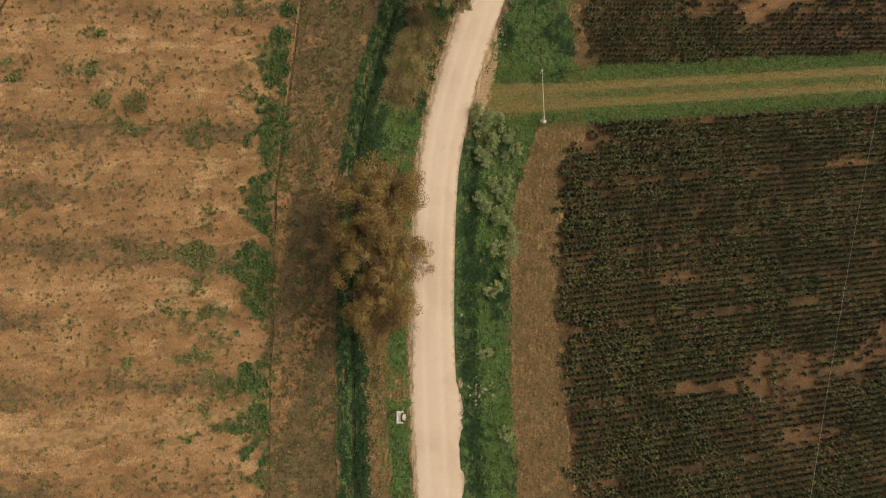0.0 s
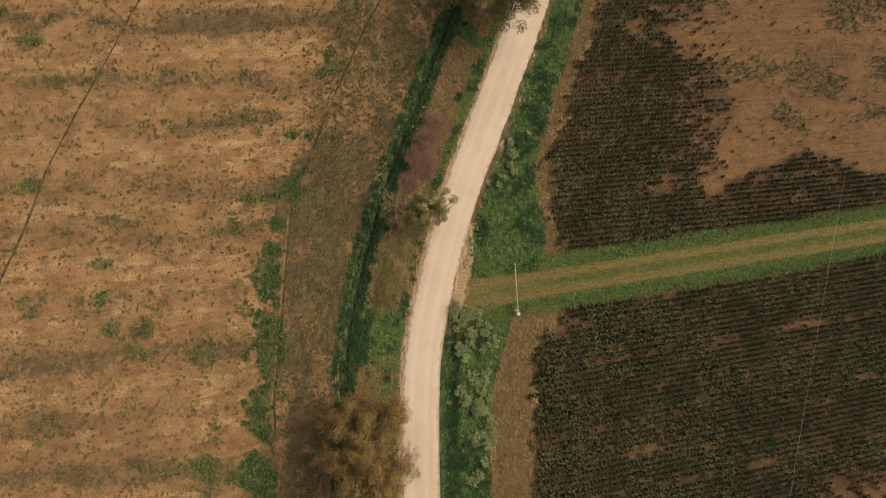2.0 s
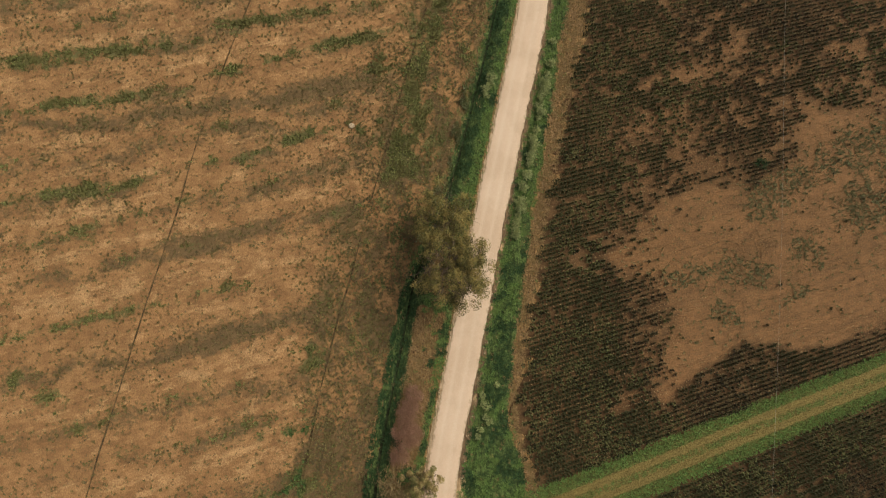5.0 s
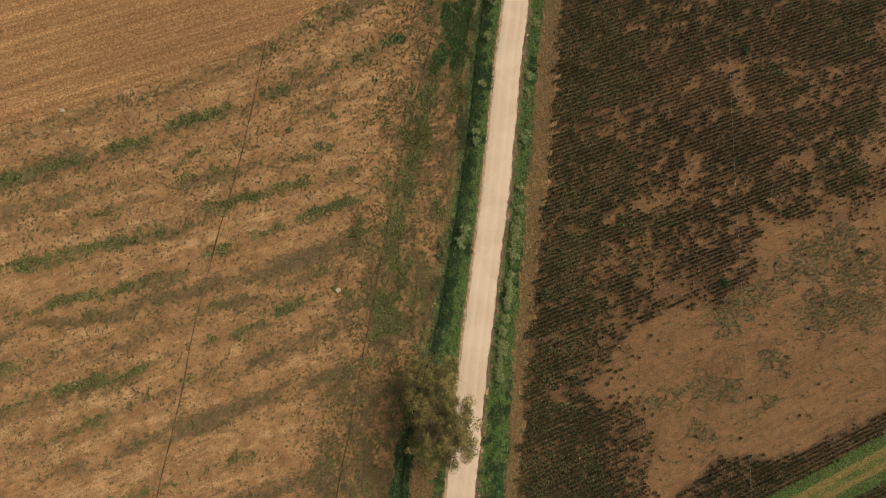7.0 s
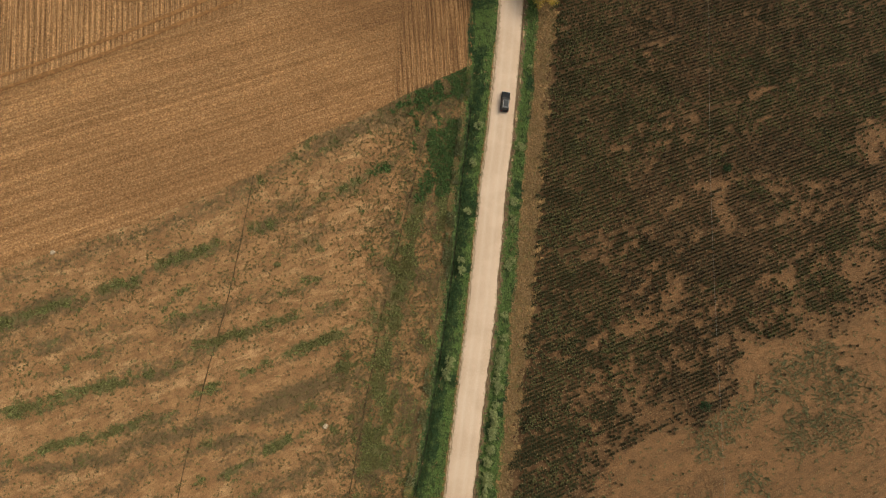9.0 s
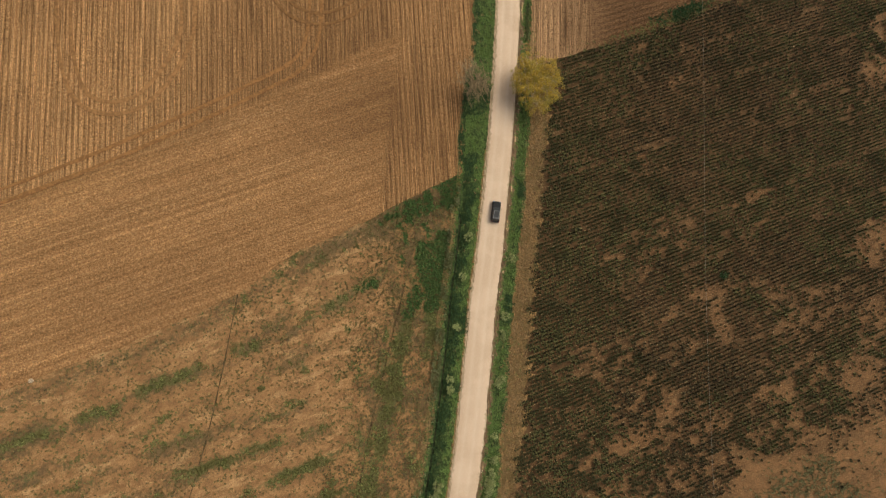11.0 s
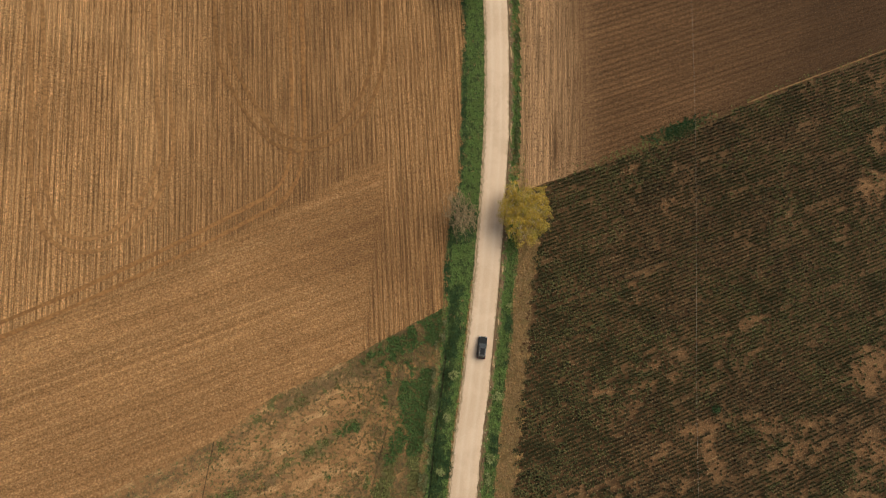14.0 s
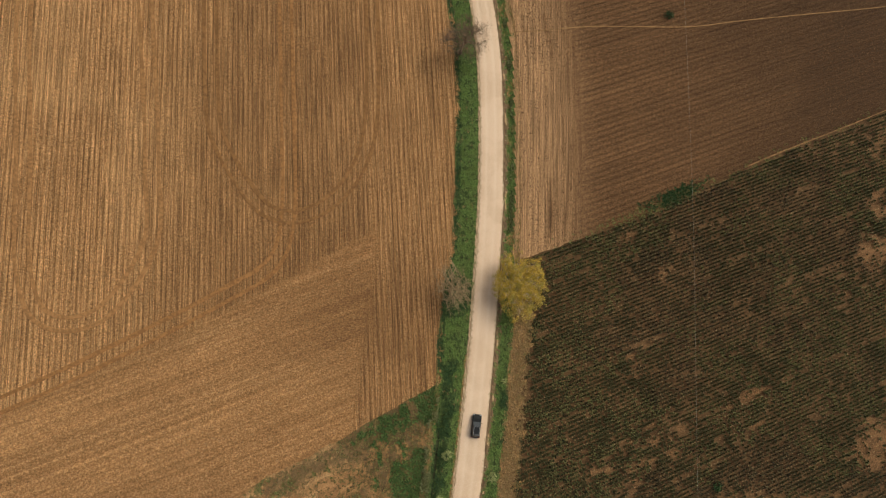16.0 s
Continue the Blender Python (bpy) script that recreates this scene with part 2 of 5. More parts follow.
def verge_material(name, green_a, green_b, dry_a, dry_b, dirt, angle=82, streak=0.34):
    n = Nodes(name, 0.95)
    fine = n.noise(0.28, 5, None, 0.7)
    clump = n.noise(1.1, 4, None, 0.6)
    base = n.mix(n.step(fine, 0.3, 0.7), dry_a, dry_b)
    green = n.mix(n.step(n.math("ADD", n.math("MULTIPLY", fine, 0.6), n.math("MULTIPLY", clump, 0.5)), 0.4, 0.72), green_a, green_b)
    growth = n.math("ADD", n.attr("green"), n.math("MULTIPLY", n.math("SUBTRACT", clump, 0.5), 0.5))
    base = n.mix(n.step(growth, 0.38, 0.66), base, green)
    earth = n.math("ADD", n.attr("dirt"), n.math("MULTIPLY", n.math("SUBTRACT", clump, 0.5), 0.45))
    base = n.mix(n.step(earth, 0.4, 0.7), base, n.mix(fine, tuple(c * 0.6 for c in dirt), dirt))
    washed = n.math("ADD", n.attr("pale"), n.math("MULTIPLY", n.math("SUBTRACT", clump, 0.5), 0.6))
    base = n.mix(n.step(washed, 0.4, 0.7), base, n.mix(fine, (0.37, 0.225, 0.110), (0.56, 0.37, 0.205)))
    base = n.grain(base, 0.3, 1 - streak, 1 + streak, n.mapped(angle, (5.0, 0.8, 1)))
    n.bump(n.math("ADD", fine, clump), 0.7, 0.2)
    return n.done(base)


M_ROAD = road_material()
M_STUBBLE = field_material("stubble_soil", (0.272, 0.143, 0.060), (0.352, 0.189, 0.080), (0.49, 0.290, 0.132), (0.080, 0.082, 0.028), (0.155, 0.147, 0.054), 5.0, 0.9, 0.30, 0.5, 1.0)
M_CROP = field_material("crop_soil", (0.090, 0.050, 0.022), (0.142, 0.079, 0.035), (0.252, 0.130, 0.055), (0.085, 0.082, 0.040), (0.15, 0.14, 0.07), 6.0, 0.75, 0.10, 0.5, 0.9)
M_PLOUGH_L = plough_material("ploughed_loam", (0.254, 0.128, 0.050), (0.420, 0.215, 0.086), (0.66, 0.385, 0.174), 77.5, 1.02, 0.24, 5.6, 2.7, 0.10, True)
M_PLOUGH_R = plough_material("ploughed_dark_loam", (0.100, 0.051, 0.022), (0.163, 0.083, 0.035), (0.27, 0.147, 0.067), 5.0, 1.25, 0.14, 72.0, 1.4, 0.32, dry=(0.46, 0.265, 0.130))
M_VERGE = verge_material("verge_turf", (0.042, 0.064, 0.020), (0.110, 0.148, 0.044), (0.165, 0.098, 0.040), (0.32, 0.190, 0.078), (0.50, 0.35, 0.21))
M_VERGE_R = verge_material("verge_turf_and_brown_earth", (0.042, 0.064, 0.020), (0.110, 0.148, 0.044), (0.195, 0.113, 0.045), (0.37, 0.216, 0.088), (0.23, 0.145, 0.080))
M_TRACK = verge_material("track_turf", (0.060, 0.072, 0.018), (0.128, 0.134, 0.036), (0.160, 0.116, 0.036), (0.225, 0.166, 0.056), (0.33, 0.232, 0.100), 5, 0.10)
M_FAR = field_material("far_fields", (0.20, 0.11, 0.05), (0.30, 0.17, 0.08), (0.40, 0.26, 0.13), (0.04, 0.06, 0.02), (0.09, 0.11, 0.04), 5.0, 3.0)
M_RUT = plain("packed_soil", (0.300, 0.153, 0.062), 0.95, 0, 0.6, 0.2, 0.1)
M_RUT_DARK = plain("packed_dark_soil", (0.222, 0.112, 0.044), 0.95, 0, 0.6, 0.2, 0.1)
M_RUT_WARM = plain("packed_warm_soil", (0.268, 0.131, 0.050), 0.95, 0, 0.6, 0.2, 0.1)
M_RUT_MID = plain("bare_soil", (0.33, 0.19, 0.085), 0.95, 0, 0.6, 0.2, 0.1)
M_RUT_EDGE = plain("trodden_soil", (0.255, 0.142, 0.064), 0.95, 0, 0.6, 0.2, 0.1)
M_DITCH_SHADE = plain("ditch_shade_soil", (0.034, 0.038, 0.017), 0.95, 0, 0.8, 0.4, 0.1)
M_FURROW_SHADE = plain("shaded_soil", (0.100, 0.066, 0.031), 0.95, 0, 0.8, 0.4, 0.1)
M_RING = plain("pressed_damp_soil", (0.150, 0.084, 0.038), 0.95, 0, 0.8, 0.3, 0.1)
M_CROPLEAF = leafy("crop_leaf", (0.017, 0.019, 0.008), (0.146, 0.140, 0.052), (0.056, 0.053, 0.021), spread=7.0)
M_CROPLEAF_DRY = leafy("withering_crop_leaf", (0.017, 0.014, 0.008), (0.118, 0.094, 0.043), (0.046, 0.044, 0.018), spread=9.0)
# Dark grass green, deepened further to carry tree shade along the ditch.
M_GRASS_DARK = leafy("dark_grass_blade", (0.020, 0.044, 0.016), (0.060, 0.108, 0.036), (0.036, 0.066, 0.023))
M_FALLOW = leafy("fallow_leaf", (0.088, 0.092, 0.040), (0.225, 0.215, 0.102), (0.142, 0.136, 0.062))
M_WITHERED = leafy("withered_stem", (0.078, 0.064, 0.031), (0.172, 0.136, 0.068), (0.105, 0.090, 0.043))
M_GRASS = leafy("grass_blade", (0.062, 0.113, 0.029), (0.180, 0.262, 0.069), (0.118, 0.168, 0.044))
M_DRYGRASS = leafy("dry_grass_blade", (0.172, 0.108, 0.048), (0.375, 0.236, 0.110), (0.225, 0.152, 0.064))
M_WEED = leafy("weed_leaf", (0.085, 0.092, 0.030), (0.275, 0.270, 0.095), (0.165, 0.150, 0.052), spread=4.0)
M_WEDGE = leafy("lush_blade", (0.044, 0.082, 0.025), (0.135, 0.205, 0.062), (0.080, 0.130, 0.039))
M_TUFT = leafy("olive_tuft", (0.105, 0.083, 0.032), (0.240, 0.195, 0.078), (0.15, 0.120, 0.045), spread=5.0)
M_STRAW = leafy("straw_stalk", (0.34, 0.215, 0.095), (0.54, 0.37, 0.175), (0.40, 0.26, 0.115))
M_RESIDUE = leafy("dry_stalk", (0.22, 0.145, 0.068), (0.42, 0.29, 0.15), (0.28, 0.18, 0.085))
M_SAGE = leafy("sage_leaf", (0.13, 0.16, 0.052), (0.47, 0.49, 0.22), (0.30, 0.325, 0.12), spread=0.8)
M_REED = leafy("reed_blade", (0.11, 0.125, 0.050), (0.50, 0.49, 0.27), (0.26, 0.27, 0.12), spread=0.8)
M_OAK = leafy("olive_green_leaf", (0.082, 0.076, 0.024), (0.20, 0.168, 0.054), (0.29, 0.220, 0.072), spread=1.6)
M_RUSSET = leafy("russet_leaf", (0.165, 0.100, 0.034), (0.275, 0.165, 0.057), (0.31, 0.205, 0.062), spread=2.0)
M_YELLOW = leafy("yellow_leaf", (0.42, 0.275, 0.045), (0.66, 0.450, 0.075), (0.38, 0.300, 0.062), spread=1.6)
M_REDTWIG = leafy("red_brown_twig", (0.24, 0.125, 0.078), (0.41, 0.232, 0.150), (0.30, 0.165, 0.10))
M_PEACH = leafy("pale_peach_leaf", (0.34, 0.205, 0.110), (0.52, 0.335, 0.200), (0.40, 0.25, 0.14))
M_DRYBUSH = leafy("dry_bush_leaf", (0.24, 0.175, 0.065), (0.44, 0.33, 0.14), (0.22, 0.20, 0.07))
M_BARK = plain("grey_brown_bark", (0.165, 0.120, 0.080), 0.95, 0, 0.15, 0.4, 0.1)
M_TWIG = plain("pale_dead_wood", (0.45, 0.35, 0.235), 0.95, 0, 0.3, 0.35, 0.1)
M_DRYTWIG = plain("weathered_twig", (0.32, 0.232, 0.132), 0.95, 0, 0.3, 0.35, 0.1)
M_OLIVETWIG = plain("lichen_grey_twig", (0.25, 0.178, 0.085), 0.95, 0, 0.3, 0.35, 0.1)
M_CLOD = leafy("soil_clod", (0.20, 0.108, 0.046), (0.40, 0.245, 0.118), (0.27, 0.15, 0.066), 0.95)
M_CLOD_DARK = leafy("dark_soil_clod", (0.11, 0.06, 0.03), (0.25, 0.15, 0.08), (0.15, 0.08, 0.04), 0.95)
M_STONE = plain("pale_limestone", (0.48, 0.36, 0.235), 0.9, 0, 0.2, 0.25)
M_RUBBLE = plain("dusty_rubble", (0.42, 0.33, 0.22), 0.95, 0, 0.2, 0.3)
M_CONCRETE = plain("white_concrete", (0.66, 0.58, 0.46), 0.85, 0, 0.25, 0.12)
M_WHITE = plain("white_paint", (0.64, 0.59, 0.46), 0.5, 0, 0.3, 0.1)
M_HOLLOW_SHADE = plain("hollow_shade_black", (0.02, 0.018, 0.015), 0.9, 0, 0.3, 0.3)
M_CARPAINT = plain("black_car_paint", (0.008, 0.009, 0.010), 0.35, 0.0, 0.5, 0.2, 0.12)
M_SUNROOF = plain("glass_roof", (0.012, 0.013, 0.014), 0.22, 0.0, 0.5, 0.1, 0.3)
M_GLASS = plain("tinted_glass", (0.045, 0.050, 0.052), 0.14, 0.0, 0.5, 0.1, 0.5)
M_ROOFPAINT = plain("dark_grey_paint", (0.045, 0.046, 0.048), 0.30, 0.0, 0.5, 0.25, 0.4)
M_RUBBER = plain("tyre_rubber", (0.025, 0.025, 0.025), 0.85, 0, 0.2, 0.2)
M_ALLOY = plain("alloy", (0.55, 0.55, 0.56), 0.35, 0.9, 0.2, 0.1)
M_HEAD = plain("headlight_lens", (0.35, 0.36, 0.37), 0.15, 0.0, 0.2, 0.05, 0.6)
M_TAIL = plain("red_lens", (0.35, 0.015, 0.012), 0.2, 0.0, 0.2, 0.1, 0.6)
M_TRIM = plain("black_plastic", (0.03, 0.03, 0.03), 0.6, 0, 0.2, 0.2)
M_WIRE = plain("steel_wire", (0.42, 0.38, 0.32), 0.6, 0.0, 0.5, 0.1)


# ---- building ----
def raw_mesh(name, verts, faces, material, attrs=None, smoothed=False):
    """A mesh from arrays; faces all have the same number of corners."""
    verts, faces = np.ascontiguousarray(verts, np.float32), np.ascontiguousarray(faces, np.int32)
    me = bpy.data.meshes.new(name)
    me.vertices.add(len(verts))
    me.vertices.foreach_set("co", verts.ravel())
    k = faces.shape[1]
    me.loops.add(faces.size)
    me.loops.foreach_set("vertex_index", faces.ravel())
    me.polygons.add(len(faces))
    me.polygons.foreach_set("loop_start", np.arange(0, faces.size, k, dtype=np.int32))
    me.polygons.foreach_set("use_smooth", np.full(len(faces), smoothed))
    for key, values in (attrs or {}).items():
        me.attributes.new(key, "FLOAT", "POINT").data.foreach_set("value", np.ascontiguousarray(values, np.float32).ravel())
    me.update(calc_edges=True)
    me.materials.append(material)
    return me


def sheet(name, x, y, z, material, attrs=None, keep=None):
    """A sheet through the grid points x, y, z; keep: which cells stay."""
    rows, cols = x.shape
    i = np.arange(rows * cols).reshape(rows, cols)
    f = np.stack([i[:-1, :-1], i[:-1, 1:], i[1:, 1:], i[1:, :-1]], -1).reshape(-1, 4)
    if keep is not None:
        f = f[keep.ravel()]
    v = np.stack([x, y, z], -1).reshape(-1, 3)
    used = np.unique(f)
    back = np.full(len(v), -1)
    back[used] = np.arange(len(used))
    attrs = {k: np.broadcast_to(a, x.shape).reshape(-1)[used] for k, a in (attrs or {}).items()}
    return new(name, raw_mesh(name, v[used], back[f], material, attrs, True))


def part(name, bm, material, parent, label=""):
    """Links a bmesh as one mesh object under a thing or a part."""
    me = bpy.data.meshes.new(name)
    bm.to_mesh(me)
    bm.free()
    me.materials.append(material)
    ob = new(name, me)
    ob.parent = parent
    return tagged(ob, label)


def part_raw(name, verts, faces, material, parent, label="", smoothed=False):
    ob = new(name, raw_mesh(name, verts, faces, material, None, smoothed))
    ob.parent = parent
    return tagged(ob, label)


def thing(name, label, category, m, group="", kind=""):
    ob = new(name)
    ob.matrix_world = m
    ob.empty_display_size = 0.2
    return tagged(ob, label, category, group, kind)


def ribbon(name, points, width, z, material, label, rise=0.0, wobble=0.15, seed=1):
    """A narrow strip along a line, with uneven edges and a raised or sunken middle."""
    p = spline(points, 0.6)
    d = np.gradient(p, axis=0)
    d /= np.linalg.norm(d, axis=1)[:, None]
    side = np.stack([d[:, 1], -d[:, 0]], 1)
    u = np.array([-0.5, -0.2, 0.2, 0.5])
    s = np.arange(len(p)) * 0.6
    w = width * np.clip(1 + wobble * 2 * (fbm(s, s * 0 + seed, 5.0, seed) - 0.5), 0.12, 2.5)
    x = p[:, :1] + side[:, :1] * u * w[:, None] + 0.15 * wobble * (vnoise(s, s * 0, 4, seed + 3) - 0.5)[:, None]
    y = p[:, 1:] + side[:, 1:] * u * w[:, None]
    zz = np.broadcast_to(z + rise * np.array([0, 1, 1, 0]), x.shape)
    ob = sheet(name, x, y, zz, material)
    return tagged(ob, label, "track", "", "structure")


# ---- the ground and the fields ----
def far_ground():
    near = np.arange(-100, 300, 20.0)
    far = np.array([140, 200, 300, 450, 700, 1100, 1700, 2500, 3600.0])
    xs = np.concatenate([-far[::-1], near, 180 + far])
    ys = np.concatenate([-far[::-1], np.arange(-100, 380, 20.0), 250 + far])
    x, y = np.meshgrid(xs, ys)
    inside = (x > -95) & (x < 262) & (y > -85) & (y < 340)
    z = np.where(inside, -1.6, -0.1)
    g = fbm(x, y, 120, 3)
    ob = sheet("ground", x, y, z, M_FAR, {"straw": g * 0.5, "green": g * 0.3, "litter_or_shade": g * 0.2})
    tagged(ob, "tan and green farmland reaching to the horizon", "ground", "", "structure")


LINE_1 = [(-54.0, 10.0), (-41.8, 40.6), (-38.1, 52.1), (-27.5, 75.7), (-18.8, 94.0), (-14.6, 104.0), (-5.6, 121.8), (2.0, 136.0), (11.0, 156.0)]
LINE_2 = [(-9.0, -70.0), (-9.2, -17.0), (-9.5, 0.8), (-9.5, 17.7), (-9.0, 23.5), (-7.0, 43.8), (-3.9, 53.7), (2.8, 69.4), (7.7, 79.3), (16.0, 96.8), (28.2, 121.8), (42.0, 147.0), (45.5, 153.5)]
P2 = spline(LINE_2, 1.0)


def strip(x, y, line, width, west=30.0, east=6.0):
    """1 along a line that runs from west to east, 0 beside it; it fades out past its ends."""
    px, py = np.array(line[0::2], float), np.array(line[1::2], float)
    mid = np.interp(x, px, py) + np.where(x < px[0], (x - px[0]) * 0.03, 0.0)
    ends = smooth(px[0] - west, px[0] - west * 0.2, x) * smooth(px[-1] + east, px[-1] - 1.0, x)
    return np.exp(-((y - mid) / width) ** 2) * ends


# stripes of growth across the stubble: half-width, how green, how much litter, then the line
STRIPES_NORTH = [
    (1.5, 0.80, 0.75, (-37.8, 139.7, -15.6, 141.2, 6.7, 145.5, 24.3, 148.0, 38.2, 151.1)),
    (1.3, 0.45, 0.45, (-39.9, 133.2, -18.1, 134.5, -7.2, 136.7, 8.3, 138.6, 22.5, 141.1)),
    (1.3, 0.60, 0.60, (-25.2, 129.2, -12.4, 132.0, 1.6, 132.6, 17.8, 132.2)),
    (1.4, 0.90, 0.55, (-29.2, 123.6, -12.3, 123.6, -1.2, 126.0, 7.5, 126.5, 18.6, 126.5)),
    (1.3, 0.95, 0.45, (-34.0, 115.4, -16.1, 115.4, -5.5, 117.2, 5.8, 119.5, 18.0, 120.3)),
    (1.3, 0.25, 0.85, (-40.7, 113.0, -21.8, 111.2, -7.6, 112.0, 3.9, 112.3, 15.2, 113.6)),
    (1.4, 0.40, 0.60, (-40.0, 106.5, -20.0, 107.2, 0.0, 108.4, 12.0, 109.0)),
]
STRIPES_MIDDLE = [
    (1.2, 1.00, 0.55, (-36.0, 100.2, -28.9, 100.0, -16.3, 101.4, -8.9, 102.8, -0.3, 103.6, 6.4, 104.9)),
    (1.2, 0.50, 0.55, (-30.0, 94.0, -20.6, 95.2, -10.4, 96.2, -2.0, 96.8, 7.5, 98.0)),
    (1.3, 0.28, 0.95, (-30.0, 87.6, -14.9, 88.7, -6.8, 89.8, 1.0, 90.1, 10.6, 89.8)),
    (0.9, 0.75, 0.45, (-29.3, 79.0, -14.0, 80.2, -7.2, 81.1)),
    (1.4, 0.22, 0.95, (-45.0, 72.6, -30.8, 72.2, -22.9, 71.9, -8.0, 73.7, 1.0, 74.2)),
    (1.2, 0.25, 0.75, (-45.2, 62.8, -31.0, 63.8, -15.3, 64.2, -4.7, 63.9)),
    (1.2, 0.45, 0.60, (-40.8, 57.7, -25.0, 57.4, -9.1, 58.0)),
]
STRIPES_SOUTH = [
    (1.3, 0.18, 0.70, (-40.0, 49.2, -30.6, 49.0, -7.8, 48.4)),
    (1.4, 0.25, 0.70, (-37.6, 41.9, -15.7, 41.5, -8.0, 41.9)),
    (1.2, 0.25, 0.60, (-42.0, 33.0, -30.0, 33.6, -14.0, 34.0)),
    (1.2, 0.22, 0.75, (-40.6, 25.3, -25.4, 26.0, -14.0, 26.2)),
    (1.1, 0.20, 0.60, (-40.0, 18.2, -18.0, 18.8)),
    (1.5, 0.20, 0.90, (-35.8, 11.8, -27.4, 11.2, -15.0, 10.4)),
    (1.3, 0.30, 0.60, (-36.0, 3.4, -18.0, 3.4)),
    (1.3, 0.20, 0.80, (-37.7, -4.0, -20.4, -4.1, -13.1, -3.7)),
    (1.4, 0.30, 0.60, (-37.0, -15.0, -14.0, -14.5)),
]
# single clumps of weeds in the stubble: x, y, radius
CLUMPS = [(-29.4, 29.0, 2.0), (-31.5, 32.3, 1.1), (-18.4, 10.0, 1.0), (-25.3, -1.5, 1.0), (-19.1, -1.0, 1.4), (-17.2, 3.8, 1.2), (-40.0, 31.2, 1.3), (-32.6, 37.8, 1.3), (-26.6, 25.6, 1.2),
          (-12.5, 45.8, 1.9), (-31.2, 37.4, 1.2), (-40.6, 48.2, 1.5), (-9.2, 56.0, 1.6), (-4.7, 46.6, 1.5), (-2.0, 65.7, 1.5), (18.8, 114.4, 2.1), (-41.1, 86.8, 1.2), (-45.7, 71.8, 1.4), (-41.7, 68.5, 1.7),
          (-7.0, 55.3, 1.3), (-1.8, 67.6, 1.0), (19.3, 137.8, 1.2), (10.8, 144.3, 1.0), (19.0, 100.5, 1.2), (13.5, 103.2, 0.9), (-32.3, 100.5, 1.3), (35.1, 131.7, 2.3), (34.3, 129.0, 1.8), (32.4, 125.1, 2.0), (30.5, 119.7, 1.7), (29.9, 135.5, 1.7), (43.1, 133.9, 1.5), (39.2, 137.4, 1.8), (25.8, 113.4, 1.4), (24.6, 91.0, 2.6)]


def stubble_masks(x, y):
    """How much straw, growth and litter lies on the stubble field."""
    u, v = turned(x, y, 3.0)
    wob = y + 1.4 * (fbm(u / 3, v, 6, 5) - 0.5) + 0.8 * (fbm(u, v, 2.2, 6) - 0.5)
    green_band = np.zeros_like(x)
    litter_band = np.zeros_like(x)
    for wide, g, l, line in STRIPES_NORTH + STRIPES_MIDDLE + STRIPES_SOUTH:
        green_band = np.maximum(green_band, g * strip(x, wob, line, wide))
        litter_band = np.maximum(litter_band, l * strip(x, wob + 0.6, line, wide * 1.6))
    tufty = fbm(x, y, 1.5, 14, 3)
    lumpy = fbm(u / 1.7, v, 2.4, 31, 3)
    slow = fbm(u / 6, v, 5.0, 12, 3)
    dash = fbm(u / 2.5, v, 1.0, 16, 2)
    to_path = x - np.interp(y, P2[:, 1], P2[:, 0])
    scrub = smooth(np.interp(y, [50, 80], [-4.0, -13.0]), np.interp(y, [50, 80], [1.2, 4.0]), to_path + 8 * (fbm(x, y, 6, 19, 3) - 0.5))
    open_land = 1 - smooth(-3.0, 0.5, to_path + 3 * (fbm(x, y, 4, 20) - 0.5))
    rows = open_land * green_band * smooth(0.30, 0.62, 0.55 * lumpy + 0.25 * tufty + 0.25 * fbm(u / 3, v, 7, 24, 2))
    spots = np.zeros_like(x)
    for a, b, r in CLUMPS:
        spots = np.maximum(spots, np.exp(-(((x - a) / 1.25) ** 2 + (y - b) ** 2) / r ** 2))
    spots = spots * smooth(0.28, 0.6, tufty)
    scattered = open_land * smooth(0.55, 0.72, 0.6 * lumpy + 0.4 * tufty) * (0.45 + 0.6 * smooth(0.35, 0.65, slow))
    near = 0.75 * smooth(-15, -8, to_path) * open_land * smooth(0.50, 0.68, 0.6 * fbm(x, y, 3.0, 48) + 0.4 * tufty) * smooth(56, 34, y)
    near = near + 1.30 * np.exp(-((to_path + 1.7) / 2.1) ** 2) * smooth(0.32, 0.52, fbm(x, y, 6, 41) + 0.5 * (tufty - 0.5)) * smooth(66, 46, y)
    near = near + np.interp(y, [60, 85], [0.75, 0.95]) * scrub * smooth(0.46, 0.62, 0.5 * fbm(x, y, 2.2, 42) + 0.5 * fbm(to_path, y / 6, 1.5, 47))
    near = near + smooth(72, 98, y) * (0.35 * scrub * smooth(0.44, 0.58, fbm(x, y / 2, 2.4, 49, 3)) + 1.0 * np.exp(-((to_path - 2.6) / 2.0) ** 2) * smooth(0.34, 0.54, fbm(x, y / 3, 3.0, 50)))
    edge = np.exp(-((plough_y(x) - y - 2.2) / 2.6) ** 2) * smooth(0.40, 0.60, 0.5 * fbm(u / 2, v, 3, 43) + 0.5 * tufty) * smooth(-20, 20, x)
    lobes = 1.15 * np.exp(-((x - 49.6) / 3.4) ** 2 - ((y - 151.4) / 6.2) ** 2) + 1.1 * np.exp(-((x - 59.6) / 4.6) ** 2 - ((y - 167.0) / 2.6) ** 2) + 0.62 * np.exp(-((off(x, y) + 10.2) / 1.6) ** 2) * smooth(128, 142, y) - 0.9 * np.exp(-((x - 54.0) / 2.8) ** 2 - ((y - 160.4) / 2.8) ** 2)
    wedge = smooth(0.30, 0.62, lobes + 0.9 * (fbm(x, y, 3.0, 46) - 0.5)) * smooth(126, 138, y)
